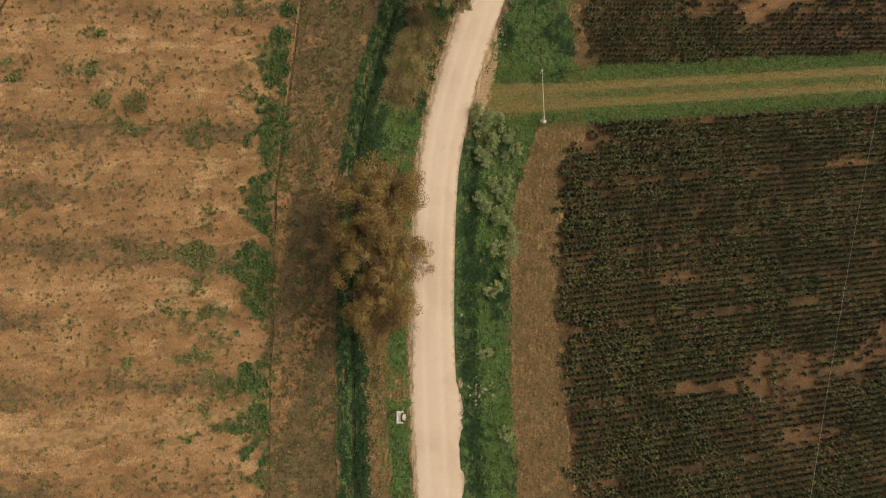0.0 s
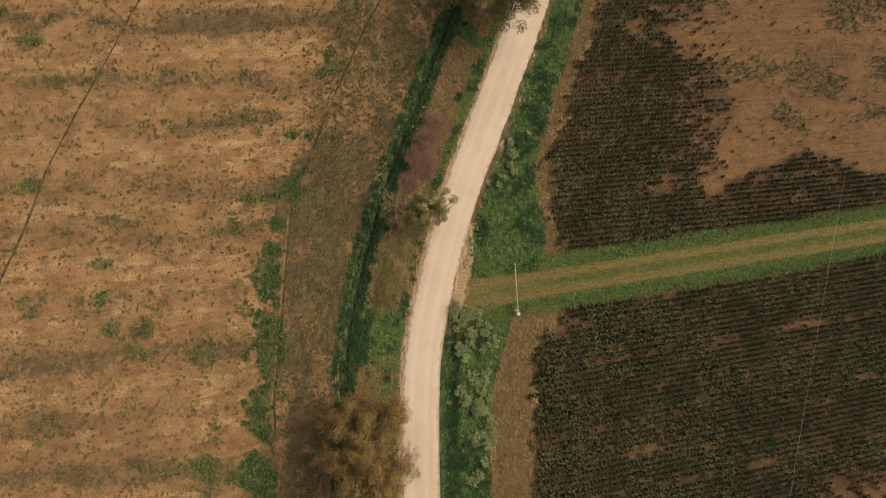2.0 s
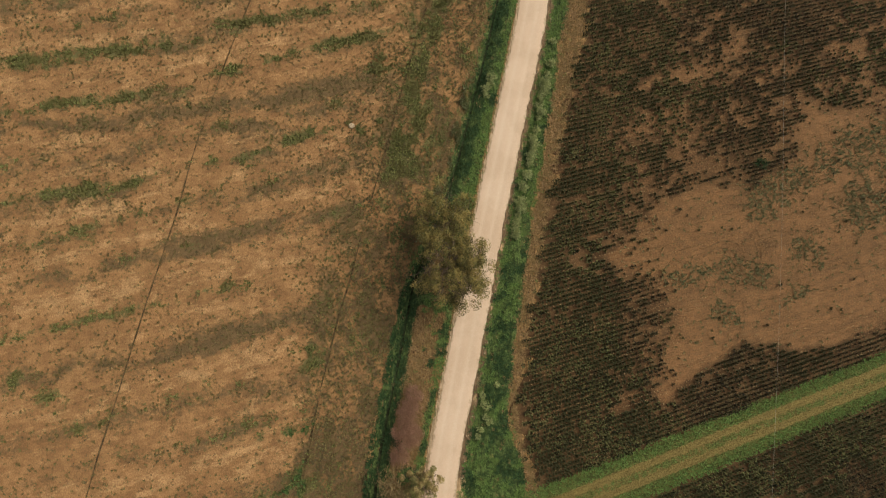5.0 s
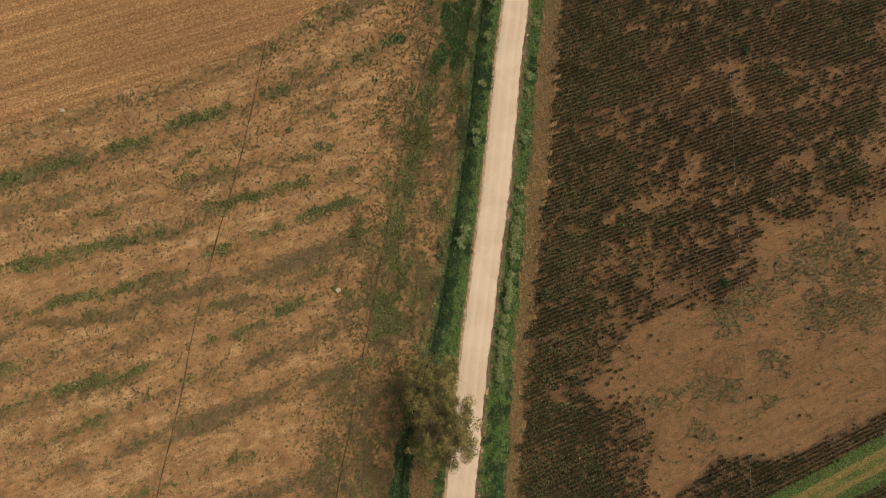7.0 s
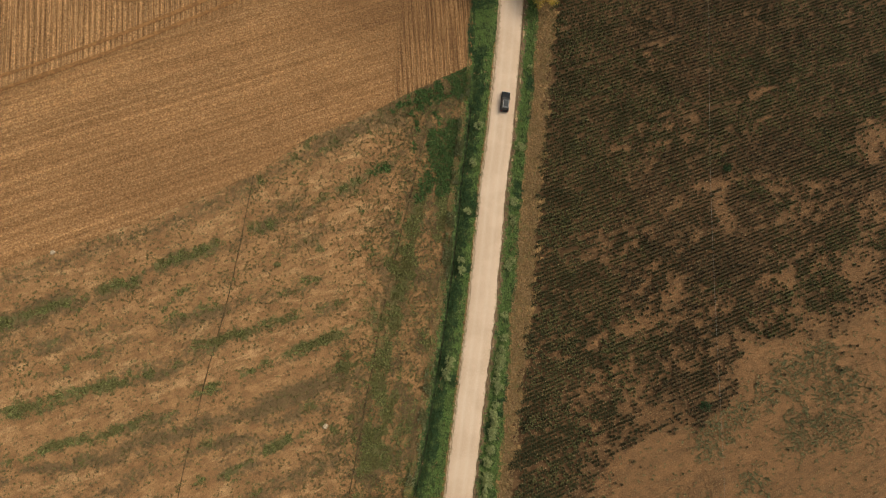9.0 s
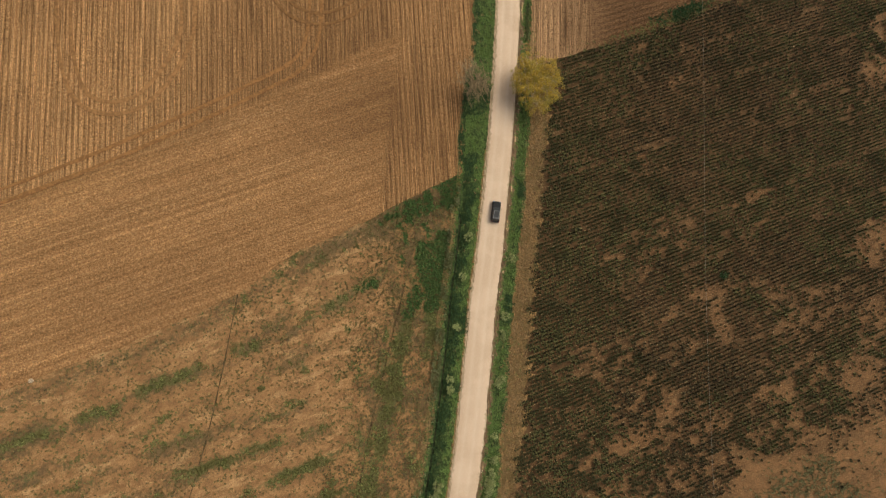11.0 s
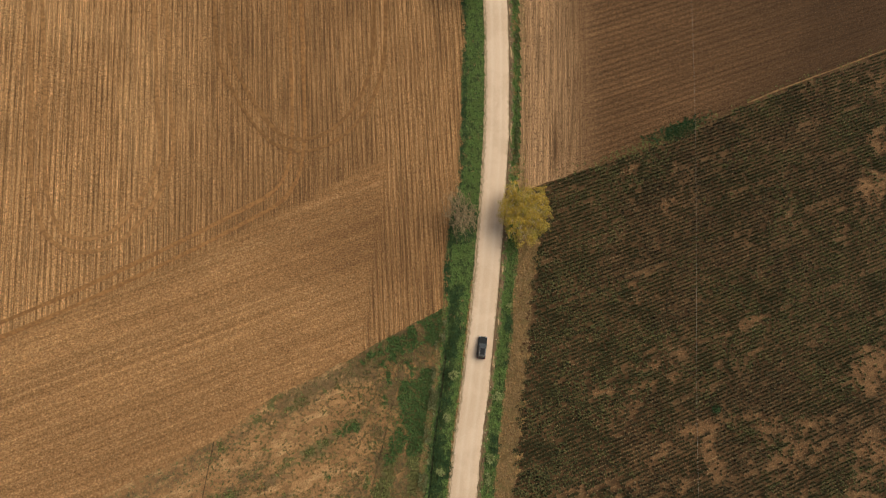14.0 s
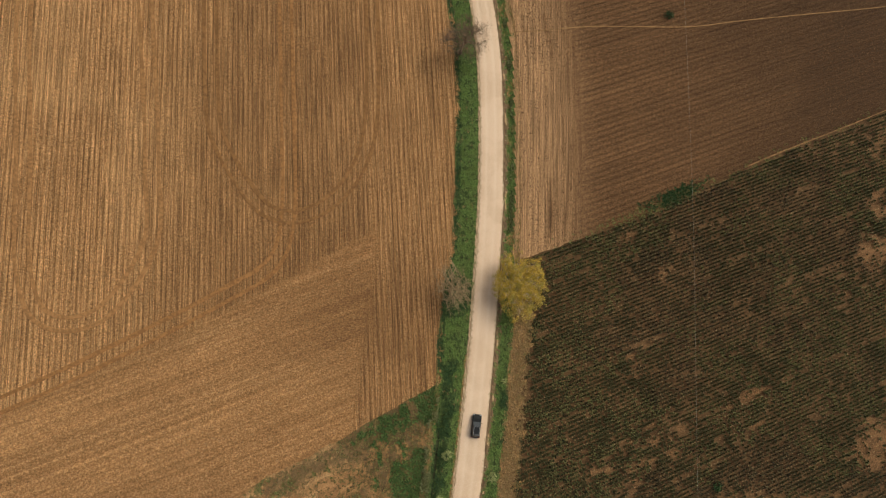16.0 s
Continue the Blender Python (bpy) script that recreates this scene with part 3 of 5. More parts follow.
    green = np.clip(0.04 + 0.95 * rows + 0.80 * spots + 0.42 * scattered + 0.55 * near + 0.55 * edge + 0.95 * wedge, 0, 0.95)
    litter_or_shade = np.interp(y, [85, 100], [0.8, 1.0]) * open_land * litter_band * smooth(0.22, 0.52, 0.6 * lumpy + 0.4 * dash)
    litter_or_shade = litter_or_shade + scrub * np.interp(y, [60, 95], [1.0, 0.72]) * (0.42 + 0.75 * smooth(0.44, 0.58, 0.6 * fbm(x / 1.2, y / 2.0, 2.6, 51, 3) + 0.4 * fbm(x, y / 2, 0.9, 53)))
    litter_or_shade = np.clip(0.02 + litter_or_shade + 0.30 * smooth(0.52, 0.70, fbm(u / 2.5, v, 5, 52, 3)) + 0.55 * np.exp(-((plough_y(x) - y - 2.4) / 2.4) ** 2), 0, 0.95)
    straw = 0.42 + 0.6 * (slow - 0.5) + 0.5 * (tufty - 0.5) + 1.0 * (dash - 0.5) - np.interp(y, [60, 95], [0.75, 0.45]) * scrub - 0.55 * litter_band * open_land
    return straw, green, litter_or_shade, scrub


def stubble_field():
    x, y = np.meshgrid(np.arange(-100, 66, 0.5), np.arange(-92, 176, 0.5))
    straw, green, litter_or_shade, _ = stubble_masks(x, y)
    u, v = turned(x, y, 5.0)
    z = 0.05 * fbm(u / 8, v, 1.1, 61) + 0.10 * fbm(x, y, 6, 62) - 0.06
    cx, cy = x[:-1, :-1] + 0.25, y[:-1, :-1] + 0.25
    keep = (off(cx, cy) < -left_edge(cy) + 0.7) & (cy < plough_y(cx) + 1.0)
    ob = sheet("stubble_field", x, y, z, M_STUBBLE, {"straw": straw, "green": green, "litter_or_shade": litter_or_shade}, keep)
    tagged(ob, "harvested tan stubble field with stripes of green weeds", "field", "", "structure")


def plough_left():
    xs, vs = np.arange(-100, 98, 0.6), np.concatenate([np.arange(0, 125, 0.6), np.arange(125, 200, 4.0)])
    x, v = np.meshgrid(xs, vs)
    y = plough_y(x) + v + np.where(v < 0.1, 0.9 * (fbm(x, v, 3.0, 71) - 0.5), 0)
    o = off(x, y)
    head = np.interp(x, [-90, -26, 6, 30, 57, 90], [178, 185, 189.7, 195.2, 202.5, 210])
    ragged = 1.6 * (fbm(x, y, 1.6, 78, 3) - 0.5)
    turn = smooth(1.0, -1.0, y - head + ragged) * smooth(-23.2, -25.0, o + ragged)
    h = 0.10 * fbm(*turned(x * 1.0, y * 1.0, 0), 9, 72)
    along, across = turned(x, y, 76.5)
    ridge = 0.03 * np.sin(across * 2 * np.pi / 3.0 + 2 * fbm(along / 8, across, 6, 73))
    a2, c2 = turned(x, y, 9.0)
    ridge_b = 0.03 * np.sin(c2 * 2 * np.pi / 2.6 + 2 * fbm(a2 / 8, c2, 6, 74))
    z = 0.10 + h + ridge * (1 - turn) + ridge_b * turn
    dark = smooth(0.5, 0.75, fbm(x, y, 30, 75)) * 0.4 + 1.25 * smooth(-2, 34, x - 0.3 * (y - 200)) * (1 - turn) * (0.40 + 0.60 * smooth(-23, -32, o)) * (0.4 + fbm(x, y, 14, 77)) + 0.8 * np.exp(-((x - 46) / 17) ** 2 - ((y - 187) / 11) ** 2) + 0.15 * turn * smooth(-10, 45, x)
    pale = 0.5 * smooth(0.5, 0.7, fbm(x, y, 18, 76)) * (1 - turn) * smooth(30, -10, x - 0.3 * (y - 200))
    cx, cy = x[:-1, :-1] + 0.25, y[:-1, :-1] + 0.25
    keep = off(cx, cy) < -left_edge(cy) + 0.7
    ob = sheet("ploughed_field", x, y, z, M_PLOUGH_L, {"turn": turn, "litter_or_shade": np.clip(dark, 0, 1.3), "straw": pale}, keep)
    tagged(ob, "bare brown tilled field with fine furrows and wheel marks", "field", "", "structure")


def weedy(x, y):
    """The weedy bare ground inside the crop: 1 inside, 0 outside."""
    top = np.interp(x, [50, 54, 61, 65, 69, 77, 79, 92, 95, 98, 103, 108, 117, 137, 200], [70, 73.5, 78.5, 81, 82.5, 84.5, 81.5, 82.0, 84, 90.5, 95, 93.5, 90.8, 92.6, 96])
    low = np.interp(x, [51, 57, 60, 66, 72, 80, 86, 92, 103, 200], [46.5, 45.0, 47.4, 49.4, 52.0, 52.0, 48.8, 48.5, 49.2, 57])
    left = np.interp(y, [44, 49, 54.5, 58, 63, 67, 71, 73, 79, 84], [57, 56, 58, 62, 61.5, 61, 55.5, 53.5, 58, 61])
    fray = 4.6 * (fbm(x / 1.6, y, 2.6, 84, 4) - 0.5) + 1.2 * (rnd2(np.floor(x / 3.1), np.floor(y / 0.74), 85) - 0.5)
    return smooth(-1.6, 1.6, top - y + fray) * smooth(-1.2, 1.2, y - low + 0.6 * fray) * smooth(-2.0, 2.0, x - left + 1.4 * fray)


# bare spots in the crop: middle, half-length along the rows, half-width
HOLES = [(57, -4.3, 6.2, 3.2), (59, -12.3, 5.5, 0.9), (50, -6, 4.6, 0.7), (42, -6, 1.7, 0.7), (66, -4, 4.1, 0.9), (42.5, 8, 3.0, 0.6), (32.3, 26.9, 3.9, 1.2), (70, 25, 3.9, 0.7), (46, 30.6, 3.0, 0.7), (76, -1, 7, 4.0), (50, 47.5, 3.0, 1.2)]
HOLES_NORTH = [(81.5, 105, 5.8, 2.2), (106.5, 129.5, 4.8, 1.5), (106.7, 122.5, 2.6, 3.8), (130, 122.5, 5.0, 1.6), (89, 109, 3.4, 1.8), (113, 104.5, 4.6, 2.0), (135, 102.5, 5.0, 3.6), (143, 114, 4.6, 3.2),
               (126, 147, 5.0, 1.3), (77, 86.5, 5.4, 2.0), (103, 90, 6, 2.6), (150, 129, 5.0, 4.2), (168.5, 168.5, 4.4, 3.2), (175, 179, 3.0, 2.9), (115, 177, 1.4, 1.2)]


def crop_gap(x, y):
    """1 where the soil between the crop lies bare."""
    g = np.zeros_like(x)
    u, v = turned(x, y, 4.6)
    # whole stretches of a row stand or fail together
    stretch = rnd2(np.floor(u / 2.3 + 7 * rnd2(np.floor(v / 0.78), np.floor(v * 0), 89)), np.floor(v / 0.78), 90)
    wob = 1.5 * (fbm(x / 1.7, y, 2.6, 91, 4) - 0.5) + 0.5 * (stretch - 0.5)
    for a, b, rx, ry in HOLES + HOLES_NORTH:
        du, dv = turned(x - a, y - b, 4.6)
        g = np.maximum(g, (0.85 if b < 40 else 0.90) * smooth(1.25, 0.85, np.sqrt((du / rx) ** 2 + (dv / ry) ** 2) + wob))
    far = smooth(12, 30, off(x, y))
    poor = np.interp(y, [-30, 20, 50, 75, 100, 135, 150, 165, 190], [-0.10, -0.10, -0.05, 0.035, 0.075, 0.035, -0.01, 0.02, 0.0]) - 0.10 * (1 - far) + 0.12 * (fbm(x, y, 30, 93) - 0.5) - 0.07 * smooth(100, 140, x) * smooth(118, 138, y) * smooth(175, 160, x)
    bare = smooth(np.interp(y, [60, 100], [0.60, 0.57]), 0.68, 0.45 * fbm(u / 2.6, v, 3.4, 92, 4) + 0.40 * fbm(u / 1.8, v, 1.3, 94, 3) + 0.15 * stretch + poor)
    # plants thin out towards the weedy ground
    about = (weedy(x - 6, y - 2) + weedy(x + 7, y - 1) + weedy(x, y - 6)) / 3
    thin = 0.8 * smooth(0.44, 0.60, 0.75 * fbm(u / 1.6, v, 2.4, 98, 3) + 0.25 * stretch + 0.22 * about - 0.06) * (about > 0.1)
    return np.maximum(np.maximum(np.maximum(g, 0.85 * bare), thin), weedy(x, y))


# clumps of weeds on the bare ground inside the crop: x, y, radius
FALLOW = [(88.4, 80.5, 4.0), (68.5, 67.0, 2.6), (77.4, 65.2, 3.0), (73.0, 59.0, 2.0), (87.4, 57.2, 2.2), (94.0, 65.5, 2.3), (102.0, 83.0, 2.8), (85.5, 76.7, 2.8), (118.5, 79.0, 4.2), (75.0, 66.5, 2.6),
          (81.0, 64.2, 2.4), (72.8, 57.8, 2.6), (64.8, 66.6, 2.0), (88.7, 58.5, 2.3), (92.2, 66.8, 2.7), (107.5, 73.0, 4.4), (115.5, 72.2, 3.8), (108.0, 84.5, 4.0), (116.5, 86.0, 4.0), (95.0, 81.5, 3.0)]


def fallow(x, y):
    """How densely grey-green weeds stand on the bare ground inside the crop."""
    near = np.zeros_like(x)
    for a, b, r in FALLOW:
        near = np.maximum(near, np.exp(-(((x - a) / 1.3) ** 2 + (y - b) ** 2) / r ** 2))
    far = smooth(55.0, 58.0, y - 0.11 * (x - 72)) * smooth(90, 86, y - 0.06 * (x - 72))
    return far * smooth(0.42, 0.86, 0.85 * near + 0.75 * fbm(x, y, 1.5, 171, 3) + 0.15 * smooth(95, 120, x) - 0.08)


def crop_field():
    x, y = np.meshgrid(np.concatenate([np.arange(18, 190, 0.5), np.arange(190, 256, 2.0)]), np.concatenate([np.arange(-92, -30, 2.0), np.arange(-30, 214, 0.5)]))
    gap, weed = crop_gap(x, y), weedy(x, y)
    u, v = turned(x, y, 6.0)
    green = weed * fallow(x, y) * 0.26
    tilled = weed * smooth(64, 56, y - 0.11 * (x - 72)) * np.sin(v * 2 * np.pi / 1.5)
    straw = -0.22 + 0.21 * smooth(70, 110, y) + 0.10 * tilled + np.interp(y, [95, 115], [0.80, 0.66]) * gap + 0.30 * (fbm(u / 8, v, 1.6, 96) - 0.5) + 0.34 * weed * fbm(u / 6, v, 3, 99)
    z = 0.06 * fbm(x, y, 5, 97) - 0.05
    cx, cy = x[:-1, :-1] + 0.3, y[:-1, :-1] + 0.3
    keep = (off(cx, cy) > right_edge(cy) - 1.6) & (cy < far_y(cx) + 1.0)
    # Soil darkened between plants, most in the south, as shade under the leaves.
    ob = sheet("crop_field", x, y, z, M_CROP, {"straw": straw, "green": green, "litter_or_shade": (0.10 + 0.30 * smooth(62, 30, y)) * (1 - gap)}, keep)
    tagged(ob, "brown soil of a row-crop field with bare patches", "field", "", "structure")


def plough_right():
    xs, vs = np.arange(62, 262, 0.6), np.concatenate([np.arange(0, 84, 0.6), np.arange(84, 150, 4.0)])
    x, v = np.meshgrid(xs, vs)
    y = far_y(x) + v + np.where(v < 0.1, 0.8 * (fbm(x, v, 3, 101) - 0.5), 0)
    o = off(x, y)
    turn = smooth(23.0, 17.5, o + 1.5 * (fbm(x, y / 4, 2.0, 106) - 0.5))
    z = 0.10 + 0.12 * fbm(x, y, 8, 102) + turn * 0.05 * np.sin(o * 2 * np.pi / 1.9 + 2 * fbm(x, y, 12, 103))
    pale = smooth(27, 8.5, o) * 1.9 * smooth(0.02, 0.40, fbm(o * 3, y / 5, 3, 104))
    dark = 0.3 * smooth(0.45, 0.7, fbm(x, y, 25, 105)) + 1.35 * smooth(110, 180, x) + 0.35 * np.exp(-(v / 2.0) ** 2)
    cx, cy = x[:-1, :-1] + 0.3, y[:-1, :-1] + 0.3
    keep = off(cx, cy) > right_edge(cy) - 1.2
    ob = sheet("dark_ploughed_field", x, y, z, M_PLOUGH_R, {"turn": turn, "litter_or_shade": dark, "straw": pale}, keep)
    tagged(ob, "bare dark brown tilled field with faint furrows", "field", "", "structure")


def bank(o, y):
    """Height of the ground beside the road, o metres from its middle."""
    d = ditch_off(y)
    deep = np.interp(y, [-90, 160, 172, 180], [0.75, 0.75, 0.3, 0.0])
    left = 0.16 + 0.10 * smooth(8, 3, -o) - deep * np.exp(-((-o - d) / 0.95) ** 2)
    right = 0.14 + 0.12 * smooth(6, 3, o) - 0.32 * np.exp(-((o - 4.4) / 0.9) ** 2)
    return np.where(o < 0, left, right)


def verge(side):
    ys = np.arange(-92, 345, 0.5)
    u = np.linspace(0, 1, 40)
    y = np.repeat(ys[:, None], 40, 1)
    edge = (left_edge(ys) if side < 0 else right_edge(ys)) + 1.1 * (fbm(ys, ys * 0, 4.0, 110 + side) - 0.5)
    if side > 0:
        # the crop's rows end raggedly
        edge = edge + np.where((ys > 44) & (ys < 186), 2.4 * (rnd2(np.floor(ys / 3.1), ys * 0, 5) - 0.5) + 1.5 * (np.mod(ys, 3.1) / 3.1 - 0.5), np.where(ys > 100, 0.4, 1.5) * (rnd2(np.floor(ys / 1.1), ys * 0, 6) - 0.5))
    o = side * (2.55 + (edge[:, None] - 2.55) * u)
    x = road_x(y) + o / road_cos(y)
    z = bank(o, y) + 0.10 * (fbm(x, y, 1.3, 113) - 0.5)
    a = np.abs(o)
    if side < 0:
        d = ditch_off(y)
        green = 0.75 * smooth(0, 1, (a - 3.0) / 0.7) - 0.06 * smooth(0.4, 1.6, a - d)
        dry = smooth(0.34, 0.50, fbm(x, y, 2.6, 129, 3)) * smooth(28, 33, y) * smooth(84, 76, y) * smooth(3.9, 5.0, a + 1.2 * (fbm(x, y, 3, 127) - 0.5)) * smooth(0.9, 1.9, d - a) + smooth(24, 18, y) * smooth(5.3, 6.3, a + 1.5 * (fbm(x, y, 3, 128) - 0.5)) * smooth(0.9, 1.9, d - a)
        green = green - 0.7 * dry + np.interp(y, [70, 90], [0.85, 0.45]) * np.exp(-((a - d) / 2.3) ** 2) - np.interp(y, [70, 90], [0.75, 0.45]) * smooth(np.interp(y, [74, 90], [1.5, 0.5]), np.interp(y, [74, 90], [2.5, 1.4]), a - d + 3.0 * (fbm(x, y / 2, 2.5, 126) - 0.5))
        green = green - 0.55 * smooth(0.52, 0.7, fbm(x, y, 5, 114)) * smooth(100, 60, y)
        green = np.where(y > 172, 0.8 - 0.3 * smooth(1.0, 0.0, edge[:, None] - a), green)
        dirt = 0.75 * smooth(3.5, 2.9, a)
        pale = 0 * a
    else:
        g = right_green(y) + 2.2 * (fbm(x, y / 2.5, 2.4, 115) - 0.5)
        green = 0.85 * smooth(0.6, -0.6, a - g) + 0.30 * smooth(0.50, 0.68, fbm(x, y / 3, 1.7, 116, 3)) + 0.06
        dirt = 1.0 * smooth(4.2, 3.4, a + 0.8 * (fbm(x, y, 2.0, 119) - 0.5)) * np.interp(y, [20, 30, 60, 90], [0.1, 0.9, 0.8, 1.0])
        pale = np.maximum(0.8 * smooth(0.56, 0.66, fbm(x, y / 4, 1.2, 125, 2)) * np.exp(-((a - 3.2) / 0.35) ** 2), 1.1 * np.exp(-((x - 16.4 - 0.30 * (y - 34)) / 1.1) ** 2) * smooth(9.5, 4.0, np.abs(y - 35.5)) * (0.5 + fbm(x, y, 1.5, 118)))
        green = green * (1 - 0.6 * smooth(186, 192, y) * smooth(0.3, 0.6, fbm(x, y, 2.2, 117)))
    ob = sheet("verge_left" if side < 0 else "verge_right", x, y, z, M_VERGE if side < 0 else M_VERGE_R, {"green": np.clip(green, 0, 1), "dirt": dirt, "pale": pale})
    tagged(ob, "green roadside verge with a ditch and dry patches" if side < 0 else "green roadside verge with a strip of dry tan grass", "verge", "", "structure")


def road():
    ys = np.arange(-92, 345, 0.5)
    u = np.linspace(-1, 1, 25)
    y = np.repeat(ys[:, None], 25, 1)
    wl = 2.72 + 0.18 * (fbm(ys, ys * 0, 3.0, 121) - 0.5) + np.interp(ys, [-90, -20, -5, 2, 40, 60, 95, 140, 165, 345], [0.25, 0.25, 0.2, -0.1, -0.1, 0.2, 0.25, 0.2, 0.0, 0.05])
    wr = wl + 0.25 * (fbm(ys, ys * 0 + 50, 3.0, 122) - 0.5) + 0.35 * np.exp(-((ys + 8.5) / 2.0) ** 2)
    o = np.where(u < 0, u * wl[:, None], u * wr[:, None])
    x = road_x(y) + o / road_cos(y)
    z = 0.34 - 0.10 * np.abs(u) ** 6 - 0.03 * u ** 2 - 0.025 * np.exp(-((np.abs(o) - 1.05) / 0.3) ** 2) + 0.02 * (fbm(x, y, 2, 123) - 0.5)
    wheel = np.exp(-((np.abs(o + 0.25) - 0.95) / 0.38) ** 2) * (0.5 + 0.6 * fbm(x, y, 9, 124))
    ob = sheet("road", x, y, z, M_ROAD, {"wheel": wheel, "edge": np.broadcast_to(np.abs(u) ** 4, x.shape)})
    tagged(ob, "cream gravel country road with pale wheel lanes", "road", "", "structure")


def field_track():
    xs = np.concatenate([np.arange(15.4, 150, 0.5), np.arange(150, 262, 3.0)])
    u = np.linspace(-1, 1, 33)
    x = np.repeat(xs[:, None], 33, 1)
    half = 3.8 + 2.4 * smooth(26, 15, xs) + 0.7 * (fbm(xs, xs * 0, 4, 131) - 0.5)
    o = u * half[:, None]
    y = track_y(x) + o
    z = 0.20 + 0.08 * (1 - np.abs(u)) + 0.05 * (fbm(x, y, 1.2, 132) - 0.5) - 0.05 * np.exp(-((np.abs(o) - 1.25) / 0.4) ** 2)
    wheel = np.exp(-((np.abs(o) - 1.25) / 0.42) ** 2)
    green = 0.85 - 0.30 * smooth(2.2, 1.8, np.abs(o)) - 0.60 * wheel - 0.30 * smooth(32, 22, x) * smooth(2.6, 1.6, np.abs(o)) + 0.30 * (fbm(x, y, 2.5, 134) - 0.5)
    dirt = 0.40 * wheel * (0.5 + 0.8 * fbm(x / 5, y, 3, 133)) + 0.30 * smooth(22, 15, x) * smooth(2.8, 1.5, np.abs(o))
    green = green - 0.55 * smooth(27, 19, x) * smooth(3.4, 1.6, np.abs(o + 0.4) + 1.6 * (fbm(x, y, 2.0, 135, 2) - 0.5))
    pale = 1.15 * np.exp(-((x - 16.8 - 0.30 * (y - 34)) / 1.3) ** 2) * smooth(9.5, 4.0, np.abs(y - 35.5)) * (0.45 + fbm(x, y, 1.5, 118))
    ob = sheet("farm_track", x, y, z, M_TRACK, {"green": np.clip(green, 0, 1), "dirt": dirt, "pale": pale})
    tagged(ob, "grassy farm track with two tan wheel ruts", "track", "", "structure")


far_ground()
stubble_field()
plough_left()
crop_field()
plough_right()
verge(-1)
verge(1)
field_track()
road()

# Each furrow's inner shade is in the colour of its thin strip.
ribbon("furrow_west", LINE_1, 0.20, 0.085, M_FURROW_SHADE, "narrow dark furrow across the stubble field", -0.03, 1.1, 3)
ribbon("furrow_east", LINE_2, 0.20, 0.085, M_FURROW_SHADE, "narrow dark furrow along the stubble field's edge", -0.05, 1.6, 4)
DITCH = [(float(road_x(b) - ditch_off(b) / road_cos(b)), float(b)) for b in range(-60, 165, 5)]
# The deep ditch's shade is put into this strip's near-black colour.
ribbon("ditch_bed", DITCH, 0.42, -0.47, M_DITCH_SHADE, "bed of the roadside ditch, coloured near black as its shade", -0.08, 0.5, 12)
ribbon("footpath", [(a - 0.42, b) for a, b in LINE_2[3:6]], 0.12, 0.070, M_RUT_MID, "narrow pale trodden path beside the furrow", 0.01, 1.4, 5)
ribbon("dirt_path", [(-60, -12.5), (-37.2, -10.2), (-31.7, -9.6), (-18.4, -8.0), (-11.7, -8.2)], 1.5, 0.07, M_RUT_MID, "worn bare path through the stubble", 0.01, 0.4, 6)
ribbon("cross_path", [(98.5, 240.2), (105.0, 239.2), (112.0, 238.5), (119.0, 237.6), (128.8, 235.6), (140.2, 233.2), (147.7, 232.2), (155.5, 231.7), (171.4, 230.2), (187.8, 228.5), (197.1, 227.6), (250.0, 222.8)], 0.24, 0.285, M_RUT_MID, "thin pale path across the ploughed field", 0.01, 0.4, 7)
ribbon("field_edge", [(144, 195.7), (156, 197.3), (187, 200.8), (230, 207)], 0.34, 0.215, M_RUT_EDGE, "pale bare strip between two fields", 0.01, 0.6, 8)


for k, arc in enumerate((((72.3, 70.9), (76.0, 71.9), (79.2, 70.2), (79.4, 66.5)), ((83.2, 73.2), (83.6, 70.1), (82.6, 66.9), (79.9, 64.3)), ((76.8, 60.2), (76.2, 56.8), (74.0, 53.9), (70.2, 52.4)))):
    for d in (0.0, 1.7):
        ribbon("tyre_ring", [(a - 0.7 * d, b - 0.7 * d) for a, b in arc], 0.24, 0.045, M_RING, "curved tyre mark on the bare soil", 0.01, 0.7, 30 + k)


def wheel_marks(name, points, soil):
    p = spline(points, 1.0)
    d = np.gradient(p, axis=0)
    d /= np.linalg.norm(d, axis=1)[:, None]
    for k, s in enumerate((-1.3, 1.3)):
        q = np.stack([p[:, 0] + s * d[:, 1], p[:, 1] - s * d[:, 0]], 1)[::4]
        ribbon(name, [tuple(a) for a in q], 0.72, 0.262, soil, "smooth wheel mark pressed into the tilled soil", 0.01, 0.3, 9 + k)


wheel_marks("wheel_mark", [(8.0, 300), (-1.2, 267.8), (-6.5, 235.0), (-10.2, 211.0), (-7.6, 200.6), (2.0, 199.4), (13.0, 210.7), (16.2, 226.0), (19.2, 244.0), (27.0, 300)], M_RUT)
wheel_marks("wheel_mark", [(38.0, 275), (31.0, 240.0), (30.3, 228.0), (35.4, 212.8), (43.0, 209.0), (52.0, 212.2), (60.0, 221.7), (66.1, 240.8), (74, 275)], M_RUT_DARK)
wheel_marks("wheel_mark", [(58.0, 292), (50.7, 257.9), (44.5, 229.0), (40.1, 209.9), (35.0, 200.8), (25.1, 197.0), (6.0, 192.2), (-17.5, 187.4), (-60, 181)], M_RUT_WARM)


# ---- low growth: many small plants, each with leaves or blades of its own ----
rng = np.random.default_rng(7)


